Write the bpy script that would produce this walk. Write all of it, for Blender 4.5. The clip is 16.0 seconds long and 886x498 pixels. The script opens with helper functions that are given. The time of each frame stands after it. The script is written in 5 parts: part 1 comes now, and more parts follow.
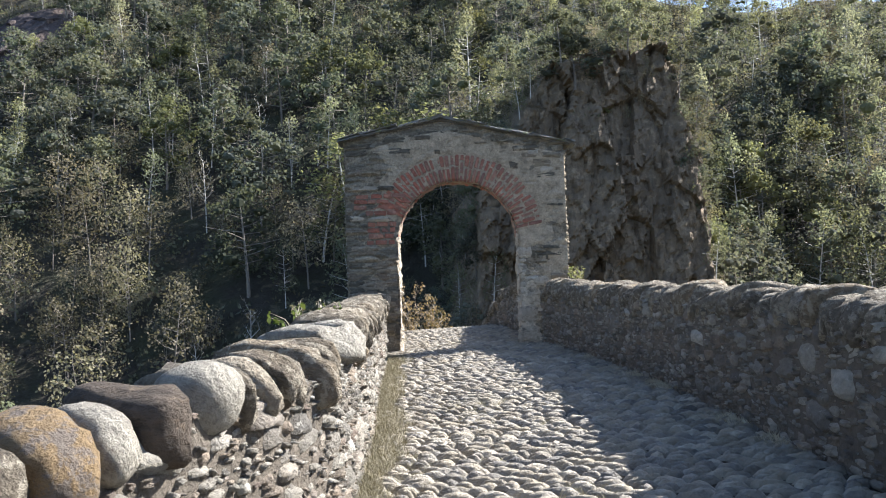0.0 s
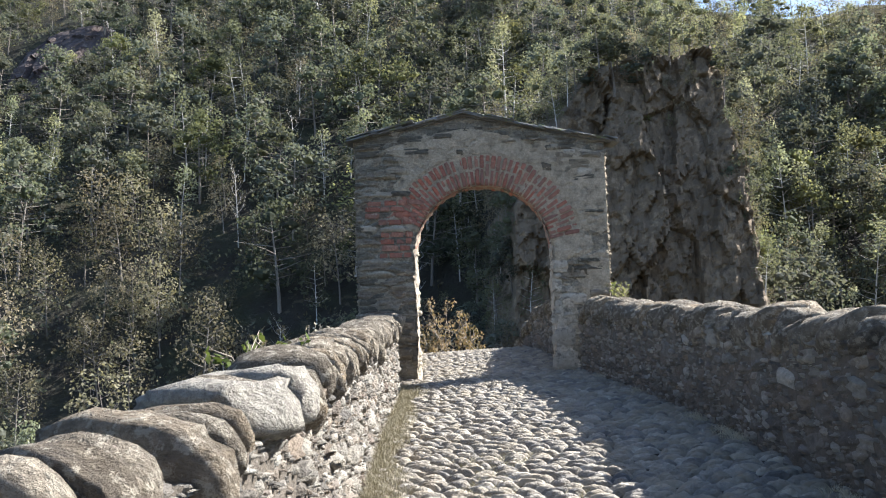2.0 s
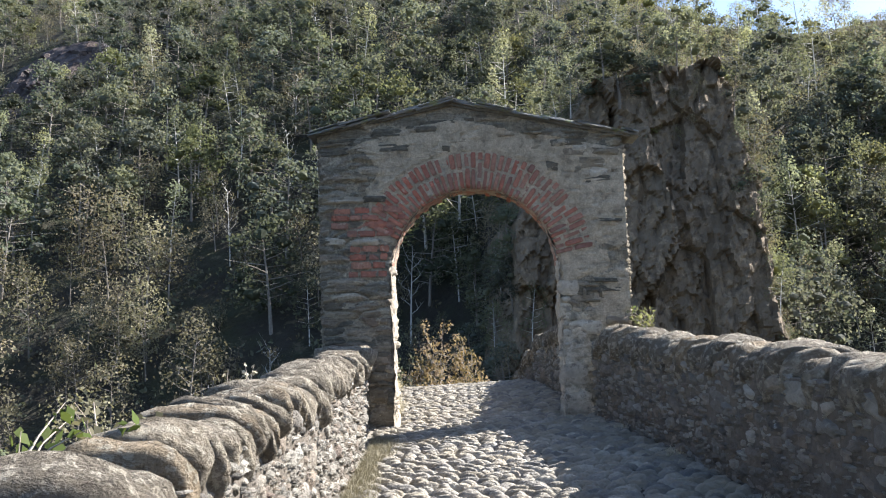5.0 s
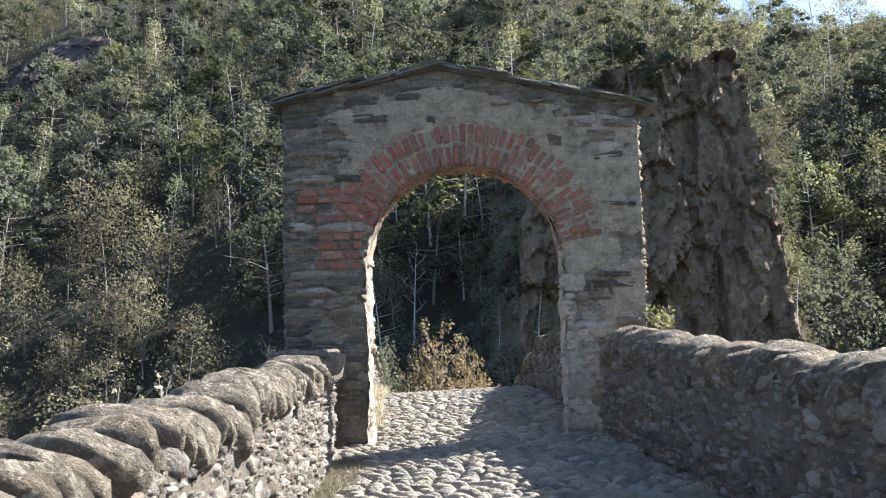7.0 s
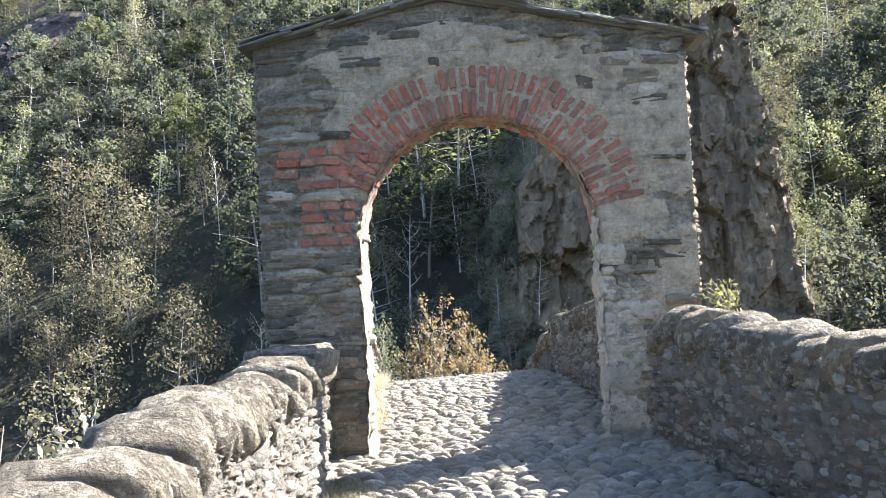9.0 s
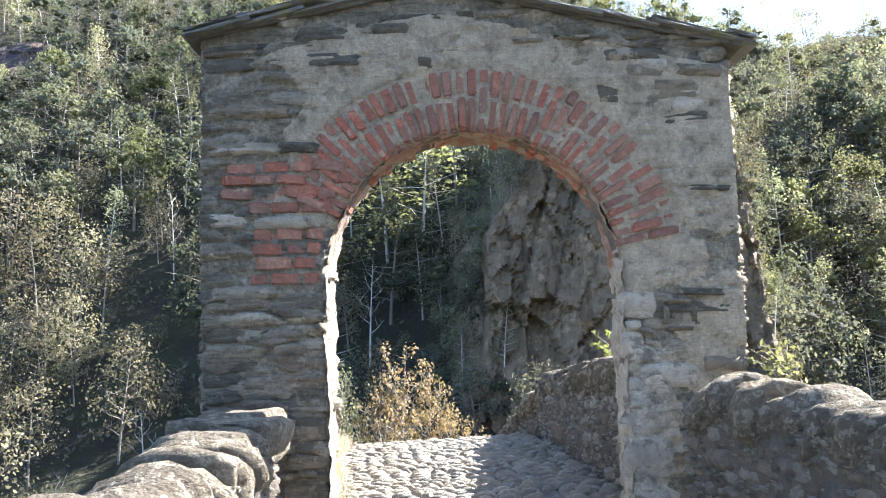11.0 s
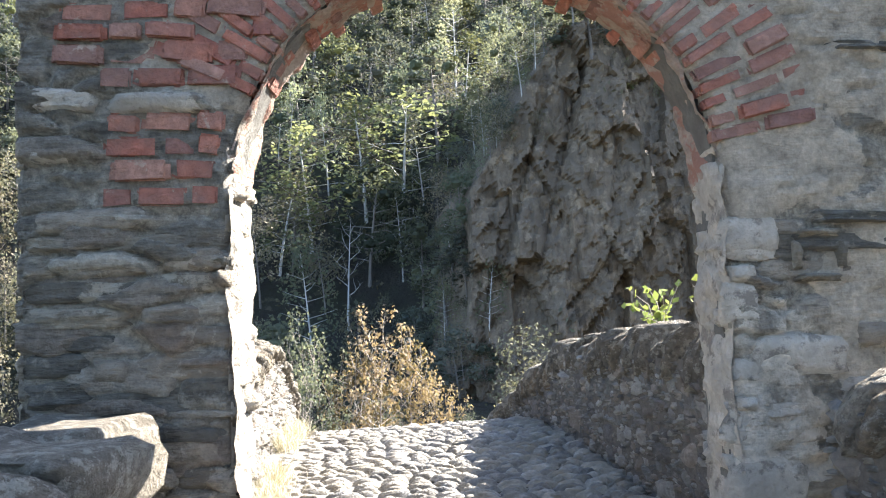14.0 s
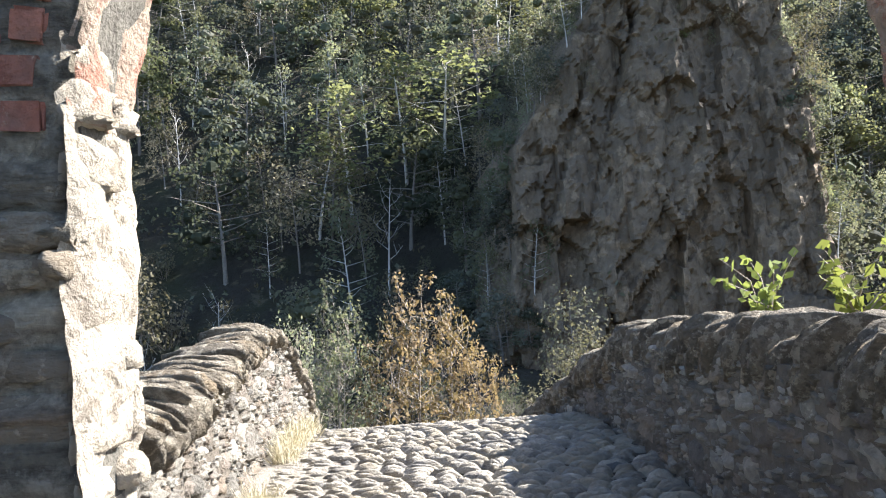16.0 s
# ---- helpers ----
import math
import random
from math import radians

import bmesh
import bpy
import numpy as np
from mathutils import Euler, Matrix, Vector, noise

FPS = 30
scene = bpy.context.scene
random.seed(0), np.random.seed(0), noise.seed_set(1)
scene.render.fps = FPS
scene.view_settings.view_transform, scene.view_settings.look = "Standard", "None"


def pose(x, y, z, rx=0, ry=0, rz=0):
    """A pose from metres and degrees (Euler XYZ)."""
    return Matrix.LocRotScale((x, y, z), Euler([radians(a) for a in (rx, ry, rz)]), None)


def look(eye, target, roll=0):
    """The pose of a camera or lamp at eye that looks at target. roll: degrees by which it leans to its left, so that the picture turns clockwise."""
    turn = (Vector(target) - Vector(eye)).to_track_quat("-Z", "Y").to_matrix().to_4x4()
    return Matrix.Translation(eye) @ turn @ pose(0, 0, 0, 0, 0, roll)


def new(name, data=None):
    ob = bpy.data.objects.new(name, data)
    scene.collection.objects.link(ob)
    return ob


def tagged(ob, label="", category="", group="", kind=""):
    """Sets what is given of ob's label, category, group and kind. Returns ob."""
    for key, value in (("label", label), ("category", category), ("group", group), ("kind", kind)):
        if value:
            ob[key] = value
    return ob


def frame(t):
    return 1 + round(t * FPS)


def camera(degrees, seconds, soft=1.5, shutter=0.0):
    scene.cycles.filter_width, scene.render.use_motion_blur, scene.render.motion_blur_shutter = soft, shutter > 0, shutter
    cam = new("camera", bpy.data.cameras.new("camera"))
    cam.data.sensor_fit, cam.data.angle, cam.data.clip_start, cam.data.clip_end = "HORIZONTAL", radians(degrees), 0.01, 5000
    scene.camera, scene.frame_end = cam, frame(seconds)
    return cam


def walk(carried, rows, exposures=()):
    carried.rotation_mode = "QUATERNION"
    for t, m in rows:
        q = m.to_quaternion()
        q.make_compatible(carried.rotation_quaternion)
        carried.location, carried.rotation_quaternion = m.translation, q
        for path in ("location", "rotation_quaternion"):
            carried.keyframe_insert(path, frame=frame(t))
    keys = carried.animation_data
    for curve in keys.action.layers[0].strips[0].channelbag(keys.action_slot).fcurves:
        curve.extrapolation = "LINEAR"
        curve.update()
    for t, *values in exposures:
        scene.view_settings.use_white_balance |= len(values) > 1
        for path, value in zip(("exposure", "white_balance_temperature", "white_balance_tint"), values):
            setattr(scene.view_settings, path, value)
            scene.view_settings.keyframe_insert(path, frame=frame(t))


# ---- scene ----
cam = camera(55.6, 16.0, soft=1.1)
METRES, EYE, TILT, LEAN, TURN = 13.5, 1.5, 0.0, 0.0, 0.0
PATH = [
    (0, (0.054, 0.053, 1.454), (0.047, 2.05, 1.566), -2.0),
    (0.5, (0.203, 0.534, 1.486), (0.164, 2.528, 1.634), -1.8),
    (1, (0.235, 1.021, 1.466), (0.17, 3.014, 1.615), -1.5),
    (1.5, (0.231, 1.479, 1.5), (0.166, 3.473, 1.643), -1.6),
    (2, (0.286, 1.955, 1.542), (0.19, 3.947, 1.691), -2.0),
    (2.5, (0.273, 2.386, 1.542), (0.162, 4.378, 1.684), -2.2),
    (3, (0.216, 2.827, 1.605), (0.125, 4.819, 1.754), -2.0),
    (3.5, (0.268, 3.291, 1.614), (0.156, 5.279, 1.794), -2.2),
    (4, (0.274, 3.666, 1.611), (0.165, 5.655, 1.791), -2.2),
    (4.2, (0.301, 3.83, 1.657), (0.195, 5.819, 1.842), -2.2),
    (6.3, (0.638, 5.446, 1.717), (0.543, 7.434, 1.914), -1.5),
    (6.5, (0.674, 5.643, 1.723), (0.573, 7.631, 1.92), -1.4),
    (7, (0.618, 6.039, 1.716), (0.499, 8.026, 1.908), -1.6),
    (7.5, (0.55, 6.385, 1.78), (0.431, 8.374, 1.948), -2.3),
    (8, (0.537, 6.858, 1.769), (0.397, 8.848, 1.916), -3.1),
    (8.5, (0.439, 7.267, 1.795), (0.312, 9.258, 1.928), -3.2),
    (9, (0.354, 7.649, 1.856), (0.25, 9.643, 1.98), -3.2),
    (9.5, (0.321, 8.08, 1.881), (0.219, 10.073, 2.011), -3.0),
    (10, (0.269, 8.45, 1.926), (0.182, 10.438, 2.126), -2.6),
    (10.2, (0.223, 8.608, 1.948), (0.167, 10.593, 2.188), -2.4),
    (12.3, (-0.013, 10.204, 1.9), (0.0, 12.194, 2.093), -1.4),
    (12.5, (0.002, 10.4, 1.916), (0.016, 12.391, 2.103), -1.3),
    (13, (0.026, 10.821, 1.926), (0.043, 12.812, 2.116), -1.2),
    (13.5, (0.017, 11.279, 1.935), (0.059, 13.272, 2.099), -1.4),
    (14, (0.049, 11.709, 1.931), (0.086, 13.703, 2.075), -1.9),
    (14.5, (0.074, 12.141, 1.997), (0.082, 14.138, 2.105), -1.8),
    (15, (0.055, 12.589, 2.002), (0.075, 14.587, 2.084), -1.7),
    (15.5, (0.091, 13.018, 1.994), (0.088, 15.017, 2.06), -1.9),
    (16, (0.171, 13.408, 2.044), (0.099, 15.406, 2.101), -2.4),
]
walk(cam, [(t, look(eye, target, roll)) for t, eye, target, roll in PATH],
     exposures=[(t, stops, 5960, 12) for t, stops in ((0, 1.88), (2.2, 1.92), (3.0, 2.12), (3.8, 1.94), (7.0, 2.00), (8.0, 2.31), (9.0, 2.66), (10, 2.84), (13, 2.84), (14.5, 2.88), (15.5, 2.64), (16, 2.30))])

# ---- light ----
SUN_DIR = Vector((1.17, 0.55, 1.0)).normalized()
world = bpy.data.worlds.new("sky")
scene.world = world
world.use_nodes = True
wn = world.node_tree
sky = wn.nodes.new("ShaderNodeTexSky")
sky.sky_type = "NISHITA"
sky.sun_disc = False
sky.sun_elevation = math.asin(SUN_DIR.z)
sky.sun_rotation = math.atan2(SUN_DIR.x, SUN_DIR.y)
sky.altitude = 800
sky.air_density = 1.0
sky.dust_density = 1.5
bg = wn.nodes["Background"]
bg.inputs["Strength"].default_value = 0.078
wn.links.new(sky.outputs[0], bg.inputs["Color"])
sun = new("sun", bpy.data.lights.new("sun", "SUN"))
sun.data.energy = 5.0
sun.data.angle = radians(0.53)
sun.data.color = (1.0, 0.94, 0.84)
sun.matrix_world = look(SUN_DIR * 60, (0, 0, 0))

# ---- materials ----
def ramp_node(nt, fac, stops):
    r = nt.nodes.new("ShaderNodeValToRGB")
    while len(r.color_ramp.elements) < len(stops):
        r.color_ramp.elements.new(0.5)
    for e, (p, c) in zip(r.color_ramp.elements, stops):
        e.position, e.color = p, (*c, 1)
    nt.links.new(fac, r.inputs["Fac"])
    return r.outputs["Color"]


def noise_node(nt, vec, scale, detail=6, rough=0.6):
    n = nt.nodes.new("ShaderNodeTexNoise")
    n.inputs["Scale"].default_value, n.inputs["Detail"].default_value, n.inputs["Roughness"].default_value = scale, detail, rough
    nt.links.new(vec, n.inputs["Vector"])
    return n.outputs["Fac"]


def math_node(nt, op, a, b=None, clamp=False):
    n = nt.nodes.new("ShaderNodeMath")
    n.operation, n.use_clamp = op, clamp
    for i, v in enumerate((a, b)):
        if v is None:
            continue
        if isinstance(v, (int, float)):
            n.inputs[i].default_value = v
        else:
            nt.links.new(v, n.inputs[i])
    return n.outputs[0]


def mix_node(nt, fac, a, b, kind="MIX"):
    n = nt.nodes.new("ShaderNodeMix")
    n.data_type, n.blend_type = "RGBA", kind
    for sock, v in ((n.inputs[0], fac), (n.inputs[6], a), (n.inputs[7], b)):
        if isinstance(v, (int, float)):
            sock.default_value = v
        elif isinstance(v, tuple):
            sock.default_value = (*v, 1)
        else:
            nt.links.new(v, sock)
    return n.outputs[2]


def start_mat(name):
    m = bpy.data.materials.new(name)
    m.use_nodes = True
    nt = m.node_tree
    geo = nt.nodes.new("ShaderNodeNewGeometry")
    info = nt.nodes.new("ShaderNodeObjectInfo")
    both = math_node(nt, "FRACT", math_node(nt, "ADD", info.outputs["Random"], geo.outputs["Random Per Island"]))
    return m, nt, nt.nodes["Principled BSDF"], geo.outputs["Position"], both


def stone_mat(name, tints, grain=18.0, rough=0.85, bump=0.5, spots=None, spot_scale=9.0, spot_at=0.62, stain=None, streak=None, deep=0.02, contrast=1.3):
    """Stone: a tint for each piece, grain, spots of lichen and stains at a larger scale."""
    m, nt, bsdf, pos, rnd = start_mat(name)
    tints = tints if len(tints) > 1 else [tints[0], tuple(0.86 * c for c in tints[0])]
    n = len(tints)
    base = ramp_node(nt, rnd, [(i / max(n - 1, 1), c) for i, c in enumerate(tints)])
    fine = noise_node(nt, pos, grain, 8, 0.7)
    big = noise_node(nt, pos, grain * 0.16, 4)
    shade = math_node(nt, "ADD", math_node(nt, "MULTIPLY", fine, contrast), 1.0 - 0.5 * contrast)
    gray = nt.nodes.new("ShaderNodeCombineColor")
    for i in range(3):
        nt.links.new(shade, gray.inputs[i])
    col = mix_node(nt, 1.0, base, gray.outputs[0], "MULTIPLY")
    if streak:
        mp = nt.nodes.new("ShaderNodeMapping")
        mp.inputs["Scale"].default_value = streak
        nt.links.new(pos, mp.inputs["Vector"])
        crevices = noise_node(nt, mp.outputs[0], grain, 6, 0.7)
        # crevice shade painted in: the colour darkens in the hollows of the streaked bump
        col = mix_node(nt, 1.0, col, ramp_node(nt, crevices, [(0.36, (0.55, 0.54, 0.53)), (0.50, (1, 1, 1)), (0.66, (1.0, 1.0, 1.0))]), "MULTIPLY")
    if stain:
        f = ramp_node(nt, big, [(0.42, (0, 0, 0)), (0.62, (1, 1, 1))])
        col = mix_node(nt, math_node(nt, "MULTIPLY", f, 0.75), col, stain)
    if spots:
        s = noise_node(nt, pos, spot_scale, 7, 0.72)
        f = ramp_node(nt, s, [(spot_at - 0.03, (0, 0, 0)), (spot_at + 0.03, (1, 1, 1))])
        col = mix_node(nt, math_node(nt, "MULTIPLY", f, 0.8), col, spots)
    nt.links.new(col, bsdf.inputs["Base Color"])
    bsdf.inputs["Roughness"].default_value = rough
    bsdf.inputs["Specular IOR Level"].default_value = 0.3
    b = nt.nodes.new("ShaderNodeBump")
    b.inputs["Strength"].default_value, b.inputs["Distance"].default_value = bump, deep
    height = math_node(nt, "ADD", fine, math_node(nt, "MULTIPLY", noise_node(nt, pos, grain * 3.5, 4), 0.35))
    height = math_node(nt, "ADD", height, math_node(nt, "MULTIPLY", noise_node(nt, pos, grain * 0.35, 5, 0.6), 1.6))
    if streak:
        height = math_node(nt, "ADD", height, math_node(nt, "MULTIPLY", crevices, 1.3))
    nt.links.new(height, b.inputs["Height"])
    nt.links.new(b.outputs[0], bsdf.inputs["Normal"])
    return m


def leaf_mat(name, tints, glow=0.35, rough=0.8):
    """Leaves: a tint for each tree and each leaf, part of the light passing through."""
    m, nt, bsdf, pos, rnd = start_mat(name)
    info = [x for x in nt.nodes if x.bl_idname == "ShaderNodeObjectInfo"][0]
    n = len(tints)
    base = ramp_node(nt, math_node(nt, "FRACT", math_node(nt, "ADD", math_node(nt, "MULTIPLY", rnd, 0.18), info.outputs["Random"])),
                     [(i / max(n - 1, 1), c) for i, c in enumerate(tints)])
    # trees differ in depth of colour
    level = math_node(nt, "ADD", math_node(nt, "MULTIPLY", math_node(nt, "FRACT", math_node(nt, "MULTIPLY", info.outputs["Random"], 7.31)), 0.85), 0.55)
    gray = nt.nodes.new("ShaderNodeCombineColor")
    for i in range(3):
        nt.links.new(level, gray.inputs[i])
    base = mix_node(nt, 1.0, base, gray.outputs[0], "MULTIPLY")
    bsdf.inputs["Roughness"].default_value = rough
    bsdf.inputs["Specular IOR Level"].default_value = 0.10
    nt.links.new(base, bsdf.inputs["Base Color"])
    tr = nt.nodes.new("ShaderNodeBsdfTranslucent")
    nt.links.new(mix_node(nt, 1.0, base, (1.0, 0.98, 0.72), "MULTIPLY"), tr.inputs["Color"])
    mx = nt.nodes.new("ShaderNodeMixShader")
    mx.inputs[0].default_value = glow
    out = nt.nodes["Material Output"]
    nt.links.new(bsdf.outputs[0], mx.inputs[1])
    nt.links.new(tr.outputs[0], mx.inputs[2])
    nt.links.new(mx.outputs[0], out.inputs["Surface"])
    return m


M_COBBLE = stone_mat("cobble", [(0.200, 0.183, 0.155), (0.400, 0.354, 0.282), (0.120, 0.115, 0.107), (0.450, 0.400, 0.315), (0.260, 0.233, 0.192), (0.150, 0.140, 0.125), (0.350, 0.315, 0.255)], 22, 0.60, 0.9, stain=(0.290, 0.245, 0.170), deep=0.03, contrast=1.6)
M_EARTH = stone_mat("packed_earth", [(0.045, 0.039, 0.031)], 30, 0.95, 0.9, stain=(0.091, 0.078, 0.056), deep=0.03)
M_COPING = stone_mat("coping_stone", [(0.215, 0.184, 0.139), (0.308, 0.260, 0.188), (0.132, 0.112, 0.086), (0.294, 0.225, 0.142), (0.241, 0.208, 0.158), (0.165, 0.138, 0.101), (0.337, 0.287, 0.214)], 24, 0.9, 1.0,
                     spots=(0.430, 0.381, 0.291), spot_scale=15, spot_at=0.55, stain=(0.151, 0.125, 0.091), streak=(0.6, 1.1, 1.1), deep=0.06, contrast=2.2)
M_BOULDER = stone_mat("granite_boulder", [(0.329, 0.300, 0.241), (0.298, 0.274, 0.224)], 40, 0.9, 1.0, spots=(0.185, 0.167, 0.140), spot_scale=20, spot_at=0.55, deep=0.03, contrast=1.6)
M_PALEROCK = stone_mat("pale_lichened_rock", [(0.302, 0.278, 0.227), (0.274, 0.252, 0.207)], 20, 0.9, 1.0, spots=(0.210, 0.187, 0.157), spot_scale=16, spot_at=0.54, deep=0.05, contrast=1.7)
M_ORANGE = stone_mat("ochre_lichened_stone", [(0.19, 0.125, 0.058), (0.172, 0.122, 0.067)], 18, 0.9, 1.0, spots=(0.128, 0.110, 0.096), spot_scale=8, spot_at=0.52, deep=0.035)
M_BROWN = stone_mat("brown_stone", [(0.085, 0.067, 0.051), (0.097, 0.074, 0.053)], 16, 0.88, 1.0, spots=(0.150, 0.112, 0.074), spot_scale=5, spot_at=0.58, streak=(0.4, 1.5, 1.5), deep=0.03)
M_RUBBLE = stone_mat("rubble_stone", [(0.168, 0.150, 0.126), (0.251, 0.231, 0.190), (0.105, 0.096, 0.083), (0.213, 0.171, 0.128), (0.335, 0.316, 0.269), (0.147, 0.114, 0.090)], 20, 0.92, 1.0,
                     spots=(0.422, 0.407, 0.357), spot_scale=14, spot_at=0.64, deep=0.035, contrast=1.6)
M_MORTAR = stone_mat("crumbled_mortar", [(0.161, 0.136, 0.106)], 24, 0.95, 1.0, stain=(0.105, 0.090, 0.070), deep=0.03)
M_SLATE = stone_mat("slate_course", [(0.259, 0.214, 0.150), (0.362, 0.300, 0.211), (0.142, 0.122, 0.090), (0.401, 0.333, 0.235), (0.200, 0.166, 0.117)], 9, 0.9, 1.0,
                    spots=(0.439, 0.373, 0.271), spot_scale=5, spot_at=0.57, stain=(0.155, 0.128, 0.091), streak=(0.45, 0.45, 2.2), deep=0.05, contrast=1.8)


def gate_face_mat():
    """Coursed stones, each of its own tint, with mortar joints, lime plaster and a pale limewashed foot."""
    m, nt, bsdf, pos, rnd = start_mat("gate_face")

    def layer(name):
        n = nt.nodes.new("ShaderNodeAttribute")
        n.attribute_name = name
        return n.outputs["Fac"]

    fine, mid, pits = noise_node(nt, pos, 26, 8, 0.7), noise_node(nt, pos, 5.5, 6, 0.65), noise_node(nt, pos, 60, 3, 0.6)
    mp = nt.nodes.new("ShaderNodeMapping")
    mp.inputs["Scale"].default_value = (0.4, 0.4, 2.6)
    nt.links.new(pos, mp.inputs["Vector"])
    crevices = noise_node(nt, mp.outputs[0], 12, 6, 0.7)
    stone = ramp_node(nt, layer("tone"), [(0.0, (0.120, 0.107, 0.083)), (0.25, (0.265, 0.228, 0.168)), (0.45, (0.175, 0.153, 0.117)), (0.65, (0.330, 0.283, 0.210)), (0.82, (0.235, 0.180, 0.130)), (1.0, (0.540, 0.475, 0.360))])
    # level dark streaks put the shade of the coursed crevices into the stone colour
    stone = mix_node(nt, 1.0, stone, ramp_node(nt, crevices, [(0.34, (0.50, 0.50, 0.50)), (0.52, (1, 1, 1))]), "MULTIPLY")
    lichen = ramp_node(nt, mid, [(0.55, (0, 0, 0)), (0.62, (1, 1, 1))])
    stone = mix_node(nt, math_node(nt, "MULTIPLY", lichen, 0.55), stone, (0.43, 0.39, 0.31))
    mortar = ramp_node(nt, fine, [(0.3, (0.220, 0.188, 0.140)), (0.7, (0.52, 0.45, 0.335))])
    col = mix_node(nt, layer("joint"), mortar, stone)
    plaster = ramp_node(nt, mid, [(0.32, (0.230, 0.195, 0.142)), (0.44, (0.450, 0.372, 0.268)), (0.62, (0.595, 0.495, 0.358))])
    edge = math_node(nt, "ADD", layer("coat"), math_node(nt, "MULTIPLY", math_node(nt, "SUBTRACT", fine, 0.5), 0.9))
    col = mix_node(nt, ramp_node(nt, edge, [(0.44, (0, 0, 0)), (0.56, (1, 1, 1))]), col, plaster)
    wash = ramp_node(nt, mid, [(0.36, (0.28, 0.24, 0.18)), (0.48, (0.63, 0.54, 0.41)), (0.66, (0.75, 0.655, 0.505))])
    foot = math_node(nt, "ADD", layer("wash"), math_node(nt, "MULTIPLY", math_node(nt, "SUBTRACT", fine, 0.5), 1.0))
    col = mix_node(nt, ramp_node(nt, foot, [(0.46, (0, 0, 0)), (0.58, (1, 1, 1))]), col, wash)
    grain = ramp_node(nt, math_node(nt, "ADD", math_node(nt, "MULTIPLY", fine, 0.7), math_node(nt, "MULTIPLY", pits, 0.3)), [(0.30, (0.55, 0.55, 0.55)), (0.70, (1.30, 1.30, 1.30))])
    nt.links.new(mix_node(nt, 1.0, col, grain, "MULTIPLY"), bsdf.inputs["Base Color"])
    bsdf.inputs["Roughness"].default_value = 0.93
    bsdf.inputs["Specular IOR Level"].default_value = 0.25
    b = nt.nodes.new("ShaderNodeBump")
    b.inputs["Strength"].default_value, b.inputs["Distance"].default_value = 1.0, 0.045
    height = math_node(nt, "ADD", fine, math_node(nt, "MULTIPLY", pits, 0.4))
    height = math_node(nt, "ADD", height, math_node(nt, "MULTIPLY", crevices, 0.9))
    nt.links.new(math_node(nt, "ADD", height, mid), b.inputs["Height"])
    nt.links.new(b.outputs[0], bsdf.inputs["Normal"])
    return m


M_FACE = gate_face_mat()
M_ARCHMORTAR = stone_mat("brick_stained_mortar", [(0.37, 0.275, 0.205)], 17, 0.94, 1.0, spots=(0.34, 0.155, 0.105), spot_scale=6, spot_at=0.53, stain=(0.43, 0.36, 0.27), deep=0.05, contrast=1.8)
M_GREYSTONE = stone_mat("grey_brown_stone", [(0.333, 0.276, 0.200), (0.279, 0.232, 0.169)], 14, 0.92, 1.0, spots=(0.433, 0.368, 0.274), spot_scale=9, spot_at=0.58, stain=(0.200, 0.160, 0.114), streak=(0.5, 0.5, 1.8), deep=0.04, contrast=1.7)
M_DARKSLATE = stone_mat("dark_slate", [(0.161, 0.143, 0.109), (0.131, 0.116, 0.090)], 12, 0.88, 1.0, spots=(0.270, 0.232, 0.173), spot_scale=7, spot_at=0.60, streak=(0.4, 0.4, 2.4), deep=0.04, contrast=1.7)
M_PALE = stone_mat("pale_plastered_stone", [(0.567, 0.493, 0.382), (0.454, 0.391, 0.302)], 16, 0.93, 1.0, spots=(0.190, 0.159, 0.122), spot_scale=7, spot_at=0.57, stain=(0.341, 0.297, 0.233), deep=0.04)
M_BRICK = stone_mat("old_red_brick", [(0.432, 0.148, 0.090), (0.312, 0.122, 0.083), (0.482, 0.198, 0.124), (0.221, 0.113, 0.085), (0.422, 0.225, 0.154), (0.362, 0.135, 0.085)], 22, 0.94, 1.0,
                    spots=(0.462, 0.351, 0.256), spot_scale=9, spot_at=0.615, stain=(0.251, 0.144, 0.106), deep=0.03, contrast=1.7)
M_ROOF = stone_mat("roof_slate", [(0.17, 0.17, 0.16), (0.22, 0.215, 0.20), (0.14, 0.14, 0.13)], 18, 0.85, 0.7, spots=(0.22, 0.24, 0.11), spot_scale=7, spot_at=0.56)
M_CLIFF = stone_mat("cliff_rock", [(0.217, 0.163, 0.106)], 2.6, 0.92, 0.8, spots=(0.302, 0.228, 0.147), spot_scale=1.1, spot_at=0.58, stain=(0.148, 0.115, 0.079), streak=(1.3, 1.0, 0.4), deep=0.15, contrast=1.6)
M_OUTCROP = stone_mat("reddish_rock", [(0.093, 0.072, 0.067)], 1.6, 0.92, 0.8, spots=(0.180, 0.144, 0.126), spot_scale=0.7, spot_at=0.60, stain=(0.060, 0.051, 0.048), streak=(1.4, 1.0, 0.35), deep=0.15, contrast=1.6)
M_JOINT = stone_mat("weathered_joint", [(0.178, 0.162, 0.132)], 24, 0.95, 1.0, stain=(0.111, 0.098, 0.078), deep=0.03)
M_FOREST = stone_mat("forest_floor", [(0.043, 0.038, 0.027)], 1.5, 0.95, 1.0, spots=(0.108, 0.091, 0.059), spot_scale=0.6, spot_at=0.6, stain=(0.040, 0.045, 0.020), deep=0.3)
M_BARK = stone_mat("bark", [(0.17, 0.145, 0.12), (0.25, 0.225, 0.19)], 8, 0.95, 0.6)
M_BIRCH = stone_mat("birch_bark", [(0.60, 0.57, 0.51), (0.50, 0.47, 0.42)], 6, 0.85, 0.4, spots=(0.14, 0.13, 0.115), spot_scale=5, spot_at=0.66)
